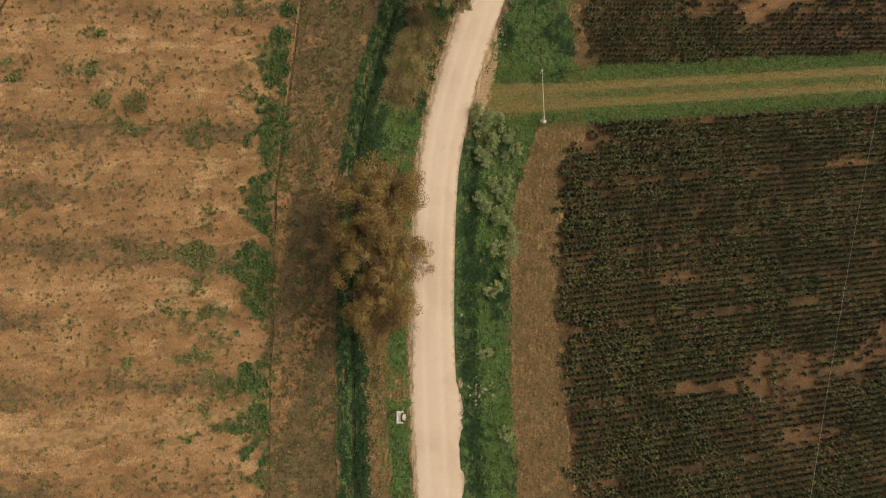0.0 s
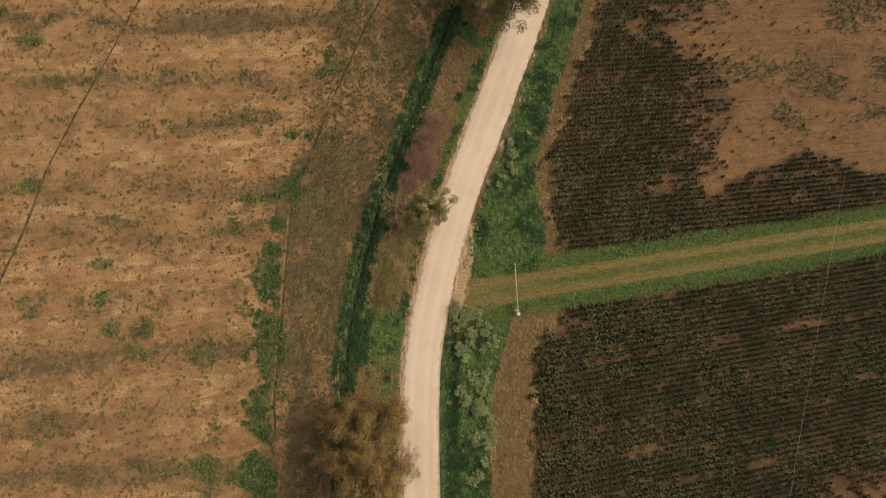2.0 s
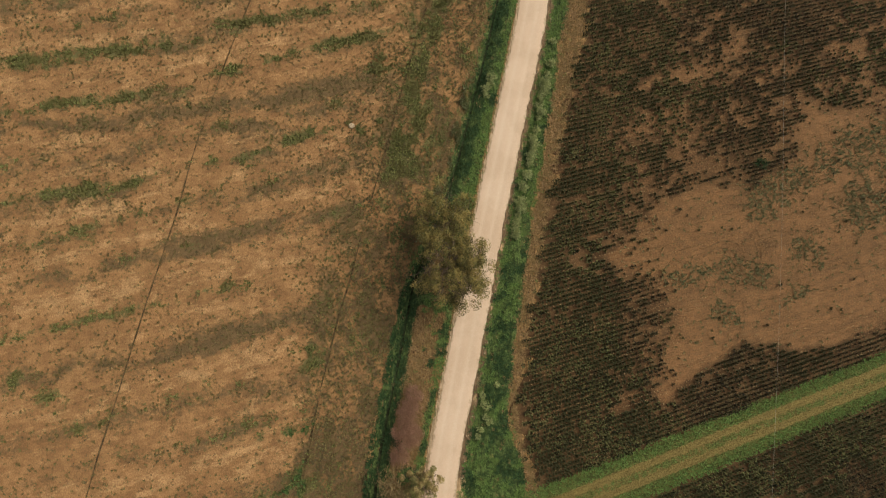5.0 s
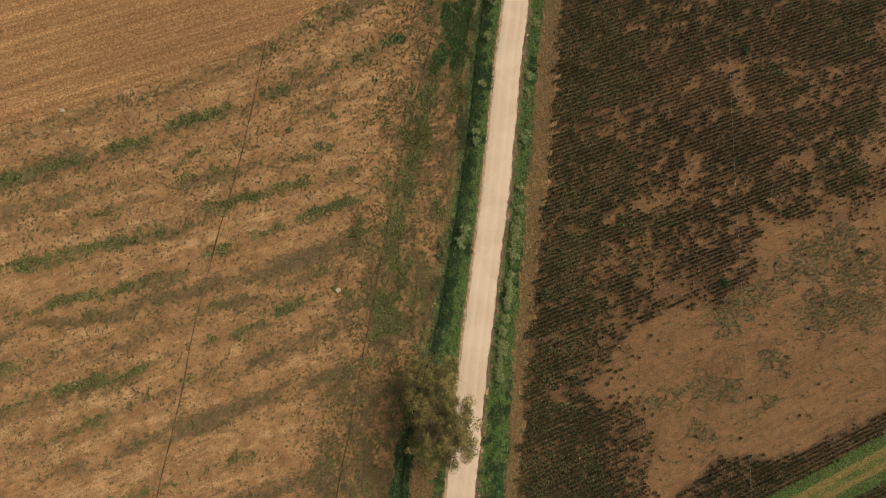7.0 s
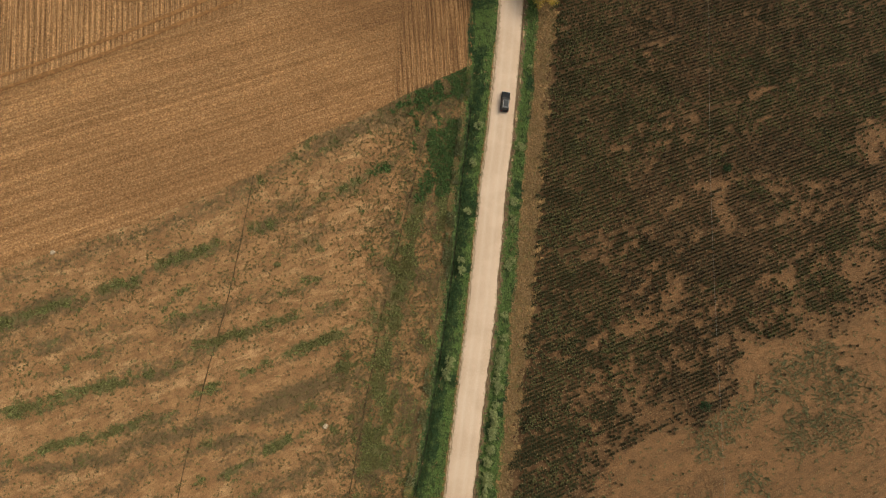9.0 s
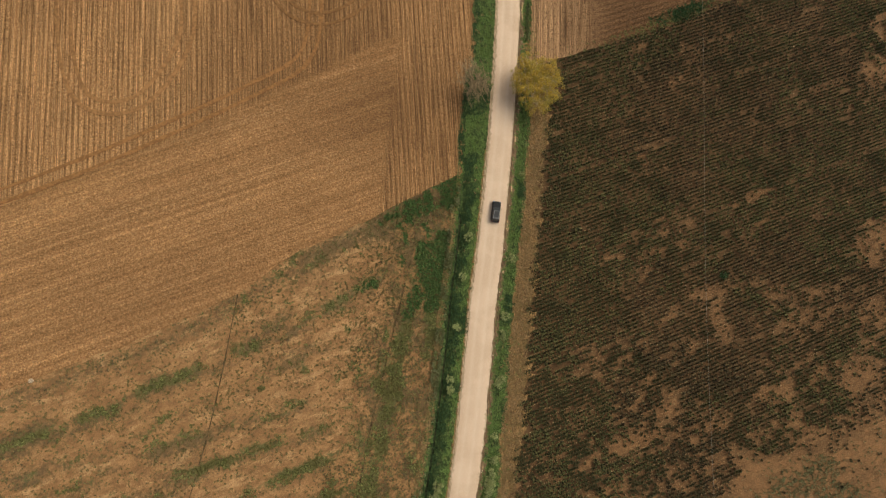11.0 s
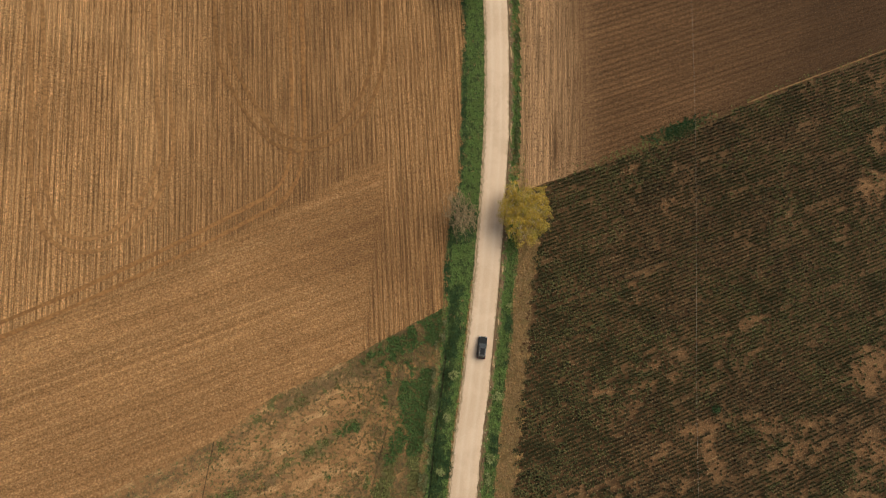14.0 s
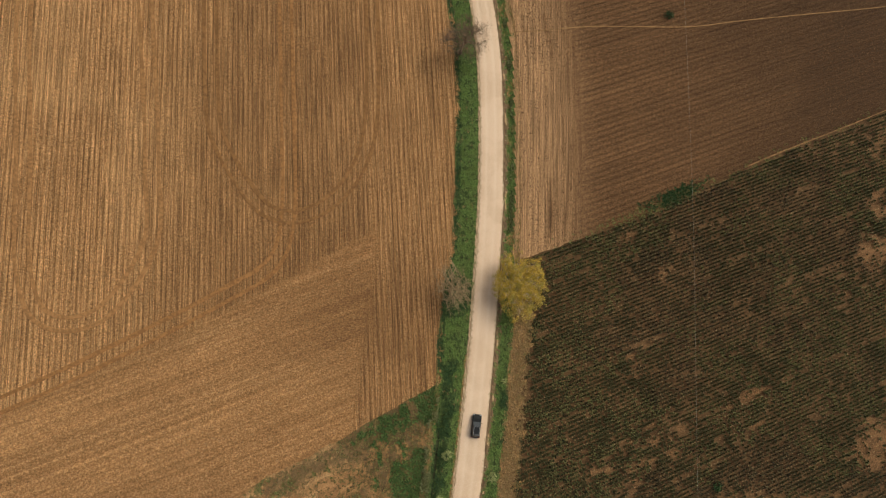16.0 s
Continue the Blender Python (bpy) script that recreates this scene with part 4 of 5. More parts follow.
def rosette(leaves, reach, rise, width, seed, droop=0.0):
    """Leaves round a stem: each one a small bent blade of two quads."""
    r = np.random.default_rng(seed)
    v, f = [], []
    for k in range(leaves):
        a = 2 * math.pi * (k + 0.5 * r.random()) / leaves
        d, s = np.array([math.cos(a), math.sin(a), 0]), np.array([-math.sin(a), math.cos(a), 0])
        l, h, w = reach * (0.7 + 0.6 * r.random()), rise * (0.6 + 0.8 * r.random()), width * (0.7 + 0.6 * r.random()) / 2
        up = np.array([0, 0, 1.0])
        b = len(v)
        v += [d * l * 0.05, d * l * 0.55 + up * h - s * w, d * l * 0.55 + up * h + s * w, d * l + up * h * (0.75 - droop)]
        f += [(b, b + 1, b + 2), (b + 1, b + 3, b + 2)]
    return np.array(v), [q for q in f]


def blades(count, reach, rise, width, seed):
    """A tuft: thin upright triangles."""
    r = np.random.default_rng(seed)
    v, f = [], []
    for k in range(count):
        a = 2 * math.pi * (k + r.random()) / count
        d, s = np.array([math.cos(a), math.sin(a), 0]), np.array([-math.sin(a), math.cos(a), 0])
        l, h, w = reach * (0.4 + 0.9 * r.random()), rise * (0.6 + 0.7 * r.random()), width / 2
        b = len(v)
        v += [d * l * 0.15 - s * w, d * l * 0.15 + s * w, d * l + np.array([0, 0, h])]
        f += [(b, b + 1, b + 2)]
    return np.array(v), f


def clod_shape(seed):
    r = np.random.default_rng(seed)
    v = np.array([(1, 0, -0.3), (0, 1, -0.3), (-1, 0, -0.3), (0, -1, -0.3), (0.1, 0.1, 0.75)], float)
    v *= 0.7 + 0.6 * r.random((5, 1))
    return v, [(0, 1, 4), (1, 2, 4), (2, 3, 4), (3, 0, 4)]


def scatter(name, shapes, points, sizes, material, label, category, tall=None):
    """One mesh of many small pieces at the points (x, y, z), each turned and sized for itself."""
    n = len(points)
    pick = rng.integers(0, len(shapes), n)
    turn = rng.random(n) * 2 * math.pi
    tall = np.ones(n) if tall is None else tall
    allv, allf, base = [], [], 0
    for k, (v, f) in enumerate(shapes):
        f = np.array([q[:3] if len(set(q)) == 3 else q for q in f if len(set(q)) == 3 or len(q) == 3], int).reshape(-1, 3) if any(len(set(q)) == 3 for q in f) and all(len(set(q)) == 3 for q in f) else np.array([t for q in f for t in ([q[:3]] if len(set(q)) == 3 else [(q[0], q[1], q[2]), (q[0], q[2], q[3])])], int)
        m = np.where(pick == k)[0]
        c, s = np.cos(turn[m])[:, None], np.sin(turn[m])[:, None]
        x, y = c * v[:, 0] - s * v[:, 1], s * v[:, 0] + c * v[:, 1]
        z = np.broadcast_to(v[:, 2], x.shape) * tall[m][:, None]
        w = np.stack([x, y, z], -1) * sizes[m][:, None, None] + points[m][:, None, :]
        allv.append(w.reshape(-1, 3))
        allf.append((f[None] + (base + np.arange(len(m)) * len(v))[:, None, None]).reshape(-1, 3))
        base += len(m) * len(v)
    ob = new(name, raw_mesh(name, np.concatenate(allv), np.concatenate(allf), material))
    return tagged(ob, label, category, "", "stuff")


def sown(x0, x1, y0, y1, n):
    return x0 + (x1 - x0) * rng.random(n), y0 + (y1 - y0) * rng.random(n)


def raised(x, y, z):
    return np.stack([x, y, np.broadcast_to(z, x.shape)], 1)


def crop_rows():
    pts = []
    for low, angle in ((True, 6.2), (False, 4.6)):
        vs = np.arange(-60, 36, 0.78) if low else np.arange(22, 196, 0.78)
        us = np.arange(10, 215, 0.58)
        u, v = np.meshgrid(us, vs)
        row = np.repeat(np.arange(len(vs))[:, None], len(us), 1)
        u = u + 0.22 * (rng.random(u.shape) - 0.5) + 0.58 * rnd2(row, row * 0, 3)
        v = v + 0.12 * (rng.random(u.shape) - 0.5) + 0.12 * (vnoise(u, v, 14, 140) - 0.5)
        x, y = turned(u, v, -angle)
        o = off(x, y)
        ok = (x < (128 if low else 99) + 0.52 * y) & (y > -24) & (o > right_edge(y) + 2.6 * (rnd2(row, row * 0, 8) - 0.45) + 0.8 * (rng.random(u.shape) - 0.5)) & (y < far_y(x) - 0.4)
        ok &= (y < track_y(x) - 4.1 - 2.2 * smooth(36, 26, x)) if low else (y > track_y(x) + 4.1)
        x, y, row = x[ok], y[ok], row[ok]
        gap = crop_gap(x, y)
        thin = 0.02 + 0.08 * rnd2(row, row * 0, 9) + (0.50 if low else 0.45) * (row % 12 == 3) * (rnd2(row, row * 0 + np.floor(x / (26 if low else 8)), 10) > 0.45)
        thin = thin + np.interp(y, [30, 80, 130], [0.0, 0.04, 0.06])
        weed = weedy(x, y)
        ok = (rng.random(len(x)) > thin) & (rng.random(len(x)) > np.where(y > 86, 0.82, 0.84) * gap) & (weed < 0.25 + 0.6 * rng.random(len(x))) | (weed >= 0.6) & (rng.random(len(x)) < 0.010 * smooth(50, 58, y) + 0.08 * smooth(9, 0, x - np.interp(y, [48, 84], [58, 60])) + 0.03 * smooth(80, 90, y))
        pts.append(raised(x[ok], y[ok], -0.03))
    p = np.concatenate(pts)
    size = (0.74 + 0.56 * rng.random(len(p))) * (0.80 + 0.40 * fbm(p[:, 0], p[:, 1], 7, 141)) * np.interp(p[:, 1], [30, 45, 70, 100], [1.42, 1.38, 1.32, 1.28])
    shapes = [rosette(8, 0.30, 0.32, 0.14, k) for k in range(8)]
    u, v = np.meshgrid(np.arange(10, 215, 0.42), np.arange(22.39, 196, 0.78))
    row = np.repeat(np.arange(u.shape[0])[:, None], u.shape[1], 1)
    x, y = turned(u + 0.4 * rng.random(u.shape), v + 0.10 * (rng.random(u.shape) - 0.5), -4.6)
    ok = (x < 99 + 0.52 * y) & (off(x, y) > right_edge(y) + 0.4) & (y < far_y(x) - 0.6) & (y > track_y(x) + 4.3)
    ok &= rng.random(x.shape) < 0.30 + 0.60 * smooth(0.50, 0.72, vnoise(x / 6, row * 1.0, 1.0, 144))
    scatter("crop_residue", [blades(4, 0.22, 0.12, 0.09, 120 + k) for k in range(4)], raised(x[ok], y[ok], 0.02), 0.8 + 0.7 * rng.random(int(ok.sum())), M_RESIDUE, "pale dry stalks lying between the crop rows", "crop residue")
    lush = smooth(0.47, 0.65, fbm(p[:, 0] / 1.5, p[:, 1], 12, 145, 3) + np.interp(p[:, 1], [20, 40, 70, 110], [0.24, 0.10, 0.02, 0.0]) + 0.26 * smooth(40, 14, off(p[:, 0], p[:, 1])) + 0.16 * smooth(115, 150, p[:, 1]))
    green = rng.random(len(p)) < lush
    scatter("crop_plants", shapes, p[green], size[green] * 1.08, M_CROPLEAF, "rows of dark green leafy crop plants on brown soil", "crop")
    scatter("withering_crop_plants", shapes, p[~green], size[~green], M_CROPLEAF_DRY, "rows of withering dark brown crop plants on brown soil", "crop")


def weeds_on_stubble():
    x, y = sown(-62, 66, -24, 172, 420000)
    ok = (off(x, y) < -left_edge(y) + 0.3) & (y < plough_y(x) - 0.2) & (x > -70 + 0.15 * y)
    x, y = x[ok], y[ok]
    straw, green, litter_or_shade, scrub = stubble_masks(x, y)
    lump = fbm(x, y, 1.1, 151, 2)
    pick = rng.random(len(x))
    g = pick < 0.62 * smooth(0.32, 0.8, green + 1.0 * (lump - 0.5)) + 0.002
    o = ~g & (rng.random(len(x)) < 0.025 + 0.07 * smooth(0.50, 0.62, lump) + 0.30 * scrub + 0.14 * litter_or_shade + 0.05 * smooth(115, 140, y))
    scatter("olive_tufts", [blades(8, 0.19, 0.15, 0.11, 30 + k) for k in range(5)], raised(x[o], y[o], 0.0), 0.7 + 1.1 * rng.random(o.sum()) ** 2, M_TUFT, "olive-brown weed tufts standing in the stubble", "weeds")
    shapes = [blades(9, 0.22, 0.20, 0.12, 20 + k) for k in range(6)]
    beside = np.abs(x - np.interp(y, P2[:, 1], P2[:, 0]) + 1.9)
    lush = g & ((y > 142) & (green > 0.6) & (off(x, y) > -26 + 0.10 * (y - 150)) | (y < 60) & (beside < 2.6) & (green > 0.45) & (rng.random(len(x)) < 0.6))
    scatter("wedge_grass", shapes, raised(x[lush], y[lush], 0.0), 1.3 + 0.8 * rng.random(lush.sum()), M_WEDGE, "dense dark green grass where the fields meet the road", "grass")
    g &= ~lush
    s = (0.55 + 0.9 * rng.random(g.sum()) ** 2) * (0.8 + 0.8 * green[g])
    scatter("stubble_weeds", shapes, raised(x[g], y[g], 0.0), s, M_WEED, "low green weeds scattered over the stubble", "weeds")
    d = ~g & ~o & ~lush & (rng.random(len(x)) < 0.05 * smooth(0.1, 0.7, straw + 1.2 * (lump - 0.5)) + 0.008)
    shapes = [blades(5, 0.20, 0.10, 0.07, 40 + k) for k in range(5)]
    scatter("straw_tufts", shapes, raised(x[d], y[d], 0.0), 0.5 + 0.6 * rng.random(d.sum()), M_STRAW, "pale cut straw tufts in the stubble", "stubble")
    b = ~g & ~d & ~o & (rng.random(len(x)) < 0.015 + 0.05 * scrub + 0.30 * scrub * smooth(0.5, 0.66, lump) + 0.22 * litter_or_shade * smooth(0.42, 0.6, lump))
    shapes = [blades(8, 0.27, 0.24, 0.08, 60 + k) for k in range(5)]
    scatter("withered_weeds", shapes, raised(x[b], y[b], 0.0), 0.6 + 0.7 * rng.random(b.sum()), M_WITHERED, "withered brown weeds at the field's edge", "weeds")


def verge_growth():
    ys = -24 + 290 * rng.random(115000)
    side = np.where(rng.random(len(ys)) < 0.5, -1, 1)
    reach = np.where(side < 0, left_edge(ys), right_edge(ys))
    o = side * (2.9 + (reach - 2.9) * rng.random(len(ys)))
    ok = rng.random(len(ys)) < (reach - 2.9) / 13.5
    ys, side, reach, o = ys[ok], side[ok], reach[ok], o[ok]
    x = road_x(ys) + o / road_cos(ys)
    a = np.abs(o)
    onto = (np.abs(ys - track_y(x)) < 2.0) & (side > 0)
    dryness = np.where(side > 0, smooth(-0.6, 0.8, a - right_green(ys)), np.clip(smooth(0.34, 0.50, fbm(x, ys, 2.6, 129, 3)) * smooth(28, 33, ys) * smooth(84, 76, ys) * smooth(4.0, 5.2, a) * smooth(0.9, 1.9, ditch_off(ys) - a) + 0.8 * smooth(24, 18, ys) * smooth(5.3, 6.3, a) * smooth(0.9, 1.9, ditch_off(ys) - a) + 0.8 * smooth(np.interp(ys, [74, 90], [1.5, 0.6]), np.interp(ys, [74, 90], [2.5, 1.4]), a - ditch_off(ys)) * (ys < 170), 0, 1))
    z = bank(o, ys) - 0.03
    lump = fbm(x, ys, 1.4, 161, 2)
    bare = np.exp(-((x - 17.2) / 1.6) ** 2 - ((ys - 34) / 4.2) ** 2) + (a < 3.3)
    keep = (rng.random(len(x)) > 0.85 * np.clip(bare, 0, 1)) & ~onto & ~((side < 0) & (np.abs(a - ditch_off(ys)) < 0.42) & (ys < 168) & (rng.random(len(x)) < 0.55))
    green = keep & (rng.random(len(x)) > dryness * 0.985) & (rng.random(len(x)) < 0.30 + 0.9 * smooth(0.4, 0.65, lump))
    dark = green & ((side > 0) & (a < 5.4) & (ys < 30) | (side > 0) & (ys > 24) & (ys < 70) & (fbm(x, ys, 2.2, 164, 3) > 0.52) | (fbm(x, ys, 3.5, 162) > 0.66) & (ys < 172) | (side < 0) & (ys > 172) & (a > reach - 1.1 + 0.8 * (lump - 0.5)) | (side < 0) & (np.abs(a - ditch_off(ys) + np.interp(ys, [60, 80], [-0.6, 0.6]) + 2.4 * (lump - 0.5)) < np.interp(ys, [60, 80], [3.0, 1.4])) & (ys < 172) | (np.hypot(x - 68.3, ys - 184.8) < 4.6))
    bright = green & ~dark
    tuft = [blades(7, 0.36, 0.20, 0.11, 80 + k) for k in range(6)]
    s = 0.7 + 0.75 * rng.random(len(x))
    scatter("verge_grass", tuft, raised(x[bright], ys[bright], z[bright]), s[bright], M_GRASS, "tufts of green roadside grass", "grass")
    scatter("ditch_grass", tuft, raised(x[dark], ys[dark], z[dark]), s[dark] * 1.1, M_GRASS_DARK, "lush dark green grass in the ditch, deepened as tree shade", "grass")
    dry = keep & ~green & (rng.random(len(x)) < 0.03 + 0.90 * dryness)
    scatter("dry_grass", tuft, raised(x[dry], ys[dry], z[dry]), s[dry], M_DRYGRASS, "tufts of dry tan grass", "grass")
    # pale reeds on the far bank of the ditch, and along the road's foot
    ys = np.concatenate([82 + 84 * rng.random(5200), 186 + 60 * rng.random(1500)])
    far = ys > 180
    a = np.where(far, 4.1 + 0.8 * rng.random(len(ys)), ditch_off(ys) + 0.7 + 1.7 * rng.random(len(ys)) ** 1.3)
    o = np.where(far, a, -a)
    x = road_x(ys) + o / road_cos(ys)
    ok = rng.random(len(ys)) < np.where(far, 0.7, 0.9) * smooth(0.42, 0.60, fbm(x / 1.0, ys / 2.0, 1.4, 163, 2))
    x, ys, o = x[ok], ys[ok], o[ok]
    scatter("reeds", [blades(7, 0.30, 0.65, 0.075, 140 + k) for k in range(5)], raised(x, ys, bank(o, ys) - 0.02), 0.7 + 0.7 * rng.random(len(x)), M_REED, "pale dry reeds on the bank of the ditch", "reeds")
    # the farm track's sides
    x, _ = sown(18, 125, 0, 1, 6500)
    o = np.where(rng.random(len(x)) < 0.5, -1, 1) * (1.9 + 2.4 * rng.random(len(x)) ** 0.8)
    y = track_y(x) + o
    mid = rng.random(len(x)) < 0.12
    y = np.where(mid, track_y(x) + 0.9 * (rng.random(len(x)) - 0.5), y)
    scatter("track_grass", tuft, raised(x, y, 0.22), 0.5 + 0.6 * rng.random(len(x)), M_GRASS, "tufts of green grass along the farm track", "grass")


def weeds_in_crop():
    x, y = sown(50, 160, 44, 97, 90000)
    ok = (weedy(x, y) > 0.5) & (x < 99 + 0.52 * y)
    x, y = x[ok], y[ok]
    g = rng.random(len(x)) < 0.016 + 0.30 * fallow(x, y)
    shapes = [blades(9, 0.34, 0.26, 0.12, 100 + k) for k in range(5)]
    scatter("fallow_weeds", shapes, raised(x[g], y[g], 0.0), 0.55 + 0.7 * rng.random(g.sum()), M_FALLOW, "grey-green weeds on a bare patch of the crop field", "weeds")
    x, y = sown(92, 190, 188, 203, 16000)
    d = y - far_y(x)
    p = smooth(1.9, 0.4, np.abs(d - 0.4)) * (0.10 + 0.5 * np.exp(-((x - 118) / 10) ** 2)) + 1.2 * np.exp(-((x - 124.5) / 3.2) ** 2 - ((d - 0.9) / 0.9) ** 2)
    g = rng.random(len(x)) < p
    scatter("boundary_weeds", shapes, raised(x[g], y[g], 0.12), 0.6 + 0.7 * rng.random(g.sum()), M_WEED, "green weeds on the boundary between two fields", "weeds")
    n = 420
    x = 124.0 + 3.6 * rng.standard_normal(n)
    y = far_y(x) + 1.0 + 0.85 * rng.standard_normal(n)
    scatter("boundary_grass", shapes, raised(x, y, 0.14), 0.8 + 0.8 * rng.random(n), M_GRASS_DARK, "patch of lush green grass on the field boundary", "grass")


def clods():
    x, y = sown(-45, 92, 148, 275, 66000)
    ok = (off(x, y) < -left_edge(y)) & (y > plough_y(x)) & (x < 20 + 0.45 * (y - 100)) & (x > -60 + 0.22 * (y - 150))
    ok &= rng.random(len(x)) < 0.35 + 0.8 * smooth(0.4, 0.6, fbm(x, y, 4, 181))
    x, y = x[ok], y[ok]
    shapes = [clod_shape(k) for k in range(5)]
    scatter("soil_clods", shapes, raised(x, y, 0.17), 0.05 + 0.13 * rng.random(len(x)) ** 2.2, M_CLOD, "crumbled brown clods on the tilled field", "soil")
    x, y = sown(88, 205, 188, 256, 40000)
    ok = (off(x, y) > right_edge(y)) & (y > far_y(x) + 0.4)
    x, y = x[ok], y[ok]
    scatter("dark_soil_clods", shapes, raised(x, y, 0.18), 0.06 + 0.15 * rng.random(len(x)) ** 2.0, M_CLOD_DARK, "crumbled dark clods on the tilled field", "soil")


def loose_stones():
    n = 260
    ys = np.where(rng.random(n) < 0.2, 29 + 10 * rng.random(n), -18 + 270 * rng.random(n))
    near = (ys > 28) & (ys < 40)
    o = np.where(near, 3.0 + 2.4 * rng.random(n), 2.9 + 0.9 * rng.random(n))
    o = np.where(~near & (rng.random(n) < 0.25), -o, o)
    x = road_x(ys) + o / road_cos(ys)
    scatter("loose_stones", [clod_shape(30 + k) for k in range(6)], raised(x, ys, bank(o, ys) + 0.03), 0.06 + 0.16 * rng.random(n) ** 2, M_STONE, "pale stones along the gravel road's edge", "stones")
    n = 45
    x, y = 15.3 + 0.8 * rng.standard_normal(n), -5.6 + 0.9 * rng.standard_normal(n)
    scatter("rubble_heap", [clod_shape(40 + k) for k in range(5)], raised(x, y, bank(off(x, y), y) + 0.08), 0.08 + 0.16 * rng.random(n) ** 2, M_RUBBLE, "small heap of pale rubble on the grassy bank", "stones")


# ---- trees and shrubs ----
def tubes(p0, p1, r0, r1, sides=5):
    """Tapered round sticks from p0 to p1."""
    d = p1 - p0
    d = d / (np.linalg.norm(d, axis=1)[:, None] + 1e-9)
    ref = np.where(np.abs(d[:, 2:]) < 0.9, np.array([[0, 0, 1.0]]), np.array([[1.0, 0, 0]]))
    a = np.cross(d, ref)
    a /= np.linalg.norm(a, axis=1)[:, None]
    b = np.cross(d, a)
    t = 2 * np.pi * np.arange(sides) / sides
    ring = a[:, None, :] * np.cos(t)[None, :, None] + b[:, None, :] * np.sin(t)[None, :, None]
    v = np.concatenate([p0[:, None] + ring * r0[:, None, None], p1[:, None] + ring * r1[:, None, None]], 1)
    k = np.arange(sides)
    f = np.stack([k, (k + 1) % sides, (k + 1) % sides + sides, k + sides], 1)
    f = (f[None] + (np.arange(len(p0)) * 2 * sides)[:, None, None]).reshape(-1, 4)
    return v.reshape(-1, 3), f


def leaf_quads(p, size, r, out=None):
    """Small bent-looking leaves, mostly facing up, at the points."""
    n = len(p)
    nrm = r.standard_normal((n, 3)) * 0.75 + np.array([0, 0, 0.9]) if out is None else r.standard_normal((n, 3)) * 0.45 + out + np.array([0, 0, 0.25])
    nrm /= np.linalg.norm(nrm, axis=1)[:, None]
    a = np.cross(nrm, r.standard_normal((n, 3)))
    a /= np.linalg.norm(a, axis=1)[:, None] + 1e-9
    b = np.cross(nrm, a)
    s = (size * (0.6 + 0.8 * r.random(n)))[:, None]
    v = np.stack([p - a * s, p - b * s * 0.55 + nrm * s * 0.12, p + a * s, p + b * s * 0.55 + nrm * s * 0.12], 1).reshape(-1, 3)
    f = np.arange(4 * n).reshape(-1, 4)
    return v, f


def branching(h, rx, ry, low, limbs, subs, twigs, seed, trunk_r):
    """Sticks of a tree and the ends of its twigs. The crown is an egg with half-widths rx, ry from the height low up to h."""
    r = np.random.default_rng(seed)
    sticks, ends = [], []
    lean = r.standard_normal(2) * 0.02 * h
    knots = [np.array([lean[0] * t * t, lean[1] * t * t, t * h * 0.72]) for t in np.linspace(0, 1, 6)]
    for k in range(5):
        sticks.append((knots[k], knots[k + 1], trunk_r * (1 - 0.16 * k) * (1.25 if k == 0 else 1), trunk_r * (1 - 0.16 * (k + 1))))
    mid, half = (low + h) / 2, (h - low) / 2

    def curve(a, b, r0, r1, n, bend):
        pts = [a + (b - a) * t + np.array([0, 0, bend * math.sin(math.pi * t)]) + (r.standard_normal(3) * 0.05 * np.linalg.norm(b - a) if 0 < t < 1 else 0) for t in np.linspace(0, 1, n + 1)]
        for k in range(n):
            sticks.append((pts[k], pts[k + 1], r0 + (r1 - r0) * k / n, r0 + (r1 - r0) * (k + 1) / n))
        return pts

    for i in range(limbs):
        az = 2 * math.pi * (i * 0.381966 + 0.08 * r.random())
        el = math.asin(min(0.98, -0.35 + 1.33 * (i + r.random()) / limbs))
        k = 0.62 + 0.25 * r.random()
        tip = np.array([rx * math.cos(el) * math.cos(az) * k, ry * math.cos(el) * math.sin(az) * k, mid + half * math.sin(el) * k])
        t = min(0.97, 0.28 + 0.62 * (i / limbs) + 0.06 * r.random())
        j = min(4, int(t * 5))
        root = knots[j] + (knots[j + 1] - knots[j]) * (t * 5 - j)
        main = curve(root, tip, trunk_r * 0.42, trunk_r * 0.12, 4, 0.06 * h * (1 if el < 0.6 else 0.3))
        for _ in range(subs):
            t = 0.45 + 0.55 * r.random()
            j = min(3, int(t * 4))
            a = main[j] + (main[j + 1] - main[j]) * (t * 4 - j)
            g = r.standard_normal(3)
            g = g / np.linalg.norm(g) * np.array([rx, ry, half]) * (0.26 + 0.20 * r.random())
            b = a + g + np.array([0, 0, 0.03 * h])
            e = (b - np.array([0, 0, mid])) / np.array([rx, ry, half])
            lng = np.linalg.norm(e)
            lim = 0.93 + 0.16 * (r.random() - 0.5)
            if lng > lim:
                b = np.array([0, 0, mid]) + (b - np.array([0, 0, mid])) * lim / lng
            fine = curve(a, b, trunk_r * 0.11, trunk_r * 0.04, 2, 0.0)
            for _ in range(twigs):
                c = fine[1] + (fine[2] - fine[1]) * r.random()
                g = r.standard_normal(3) * np.array([rx, ry, half]) * 0.10 + (b - a) * 0.22
                sticks.append((c, c + g, trunk_r * 0.04, trunk_r * 0.015))
                ends.append(c + g)
    cols = list(zip(*sticks))
    return (np.array(cols[0]), np.array(cols[1]), np.maximum(0.022, np.array(cols[2])), np.maximum(0.016, np.array(cols[3]))), np.array(ends), r


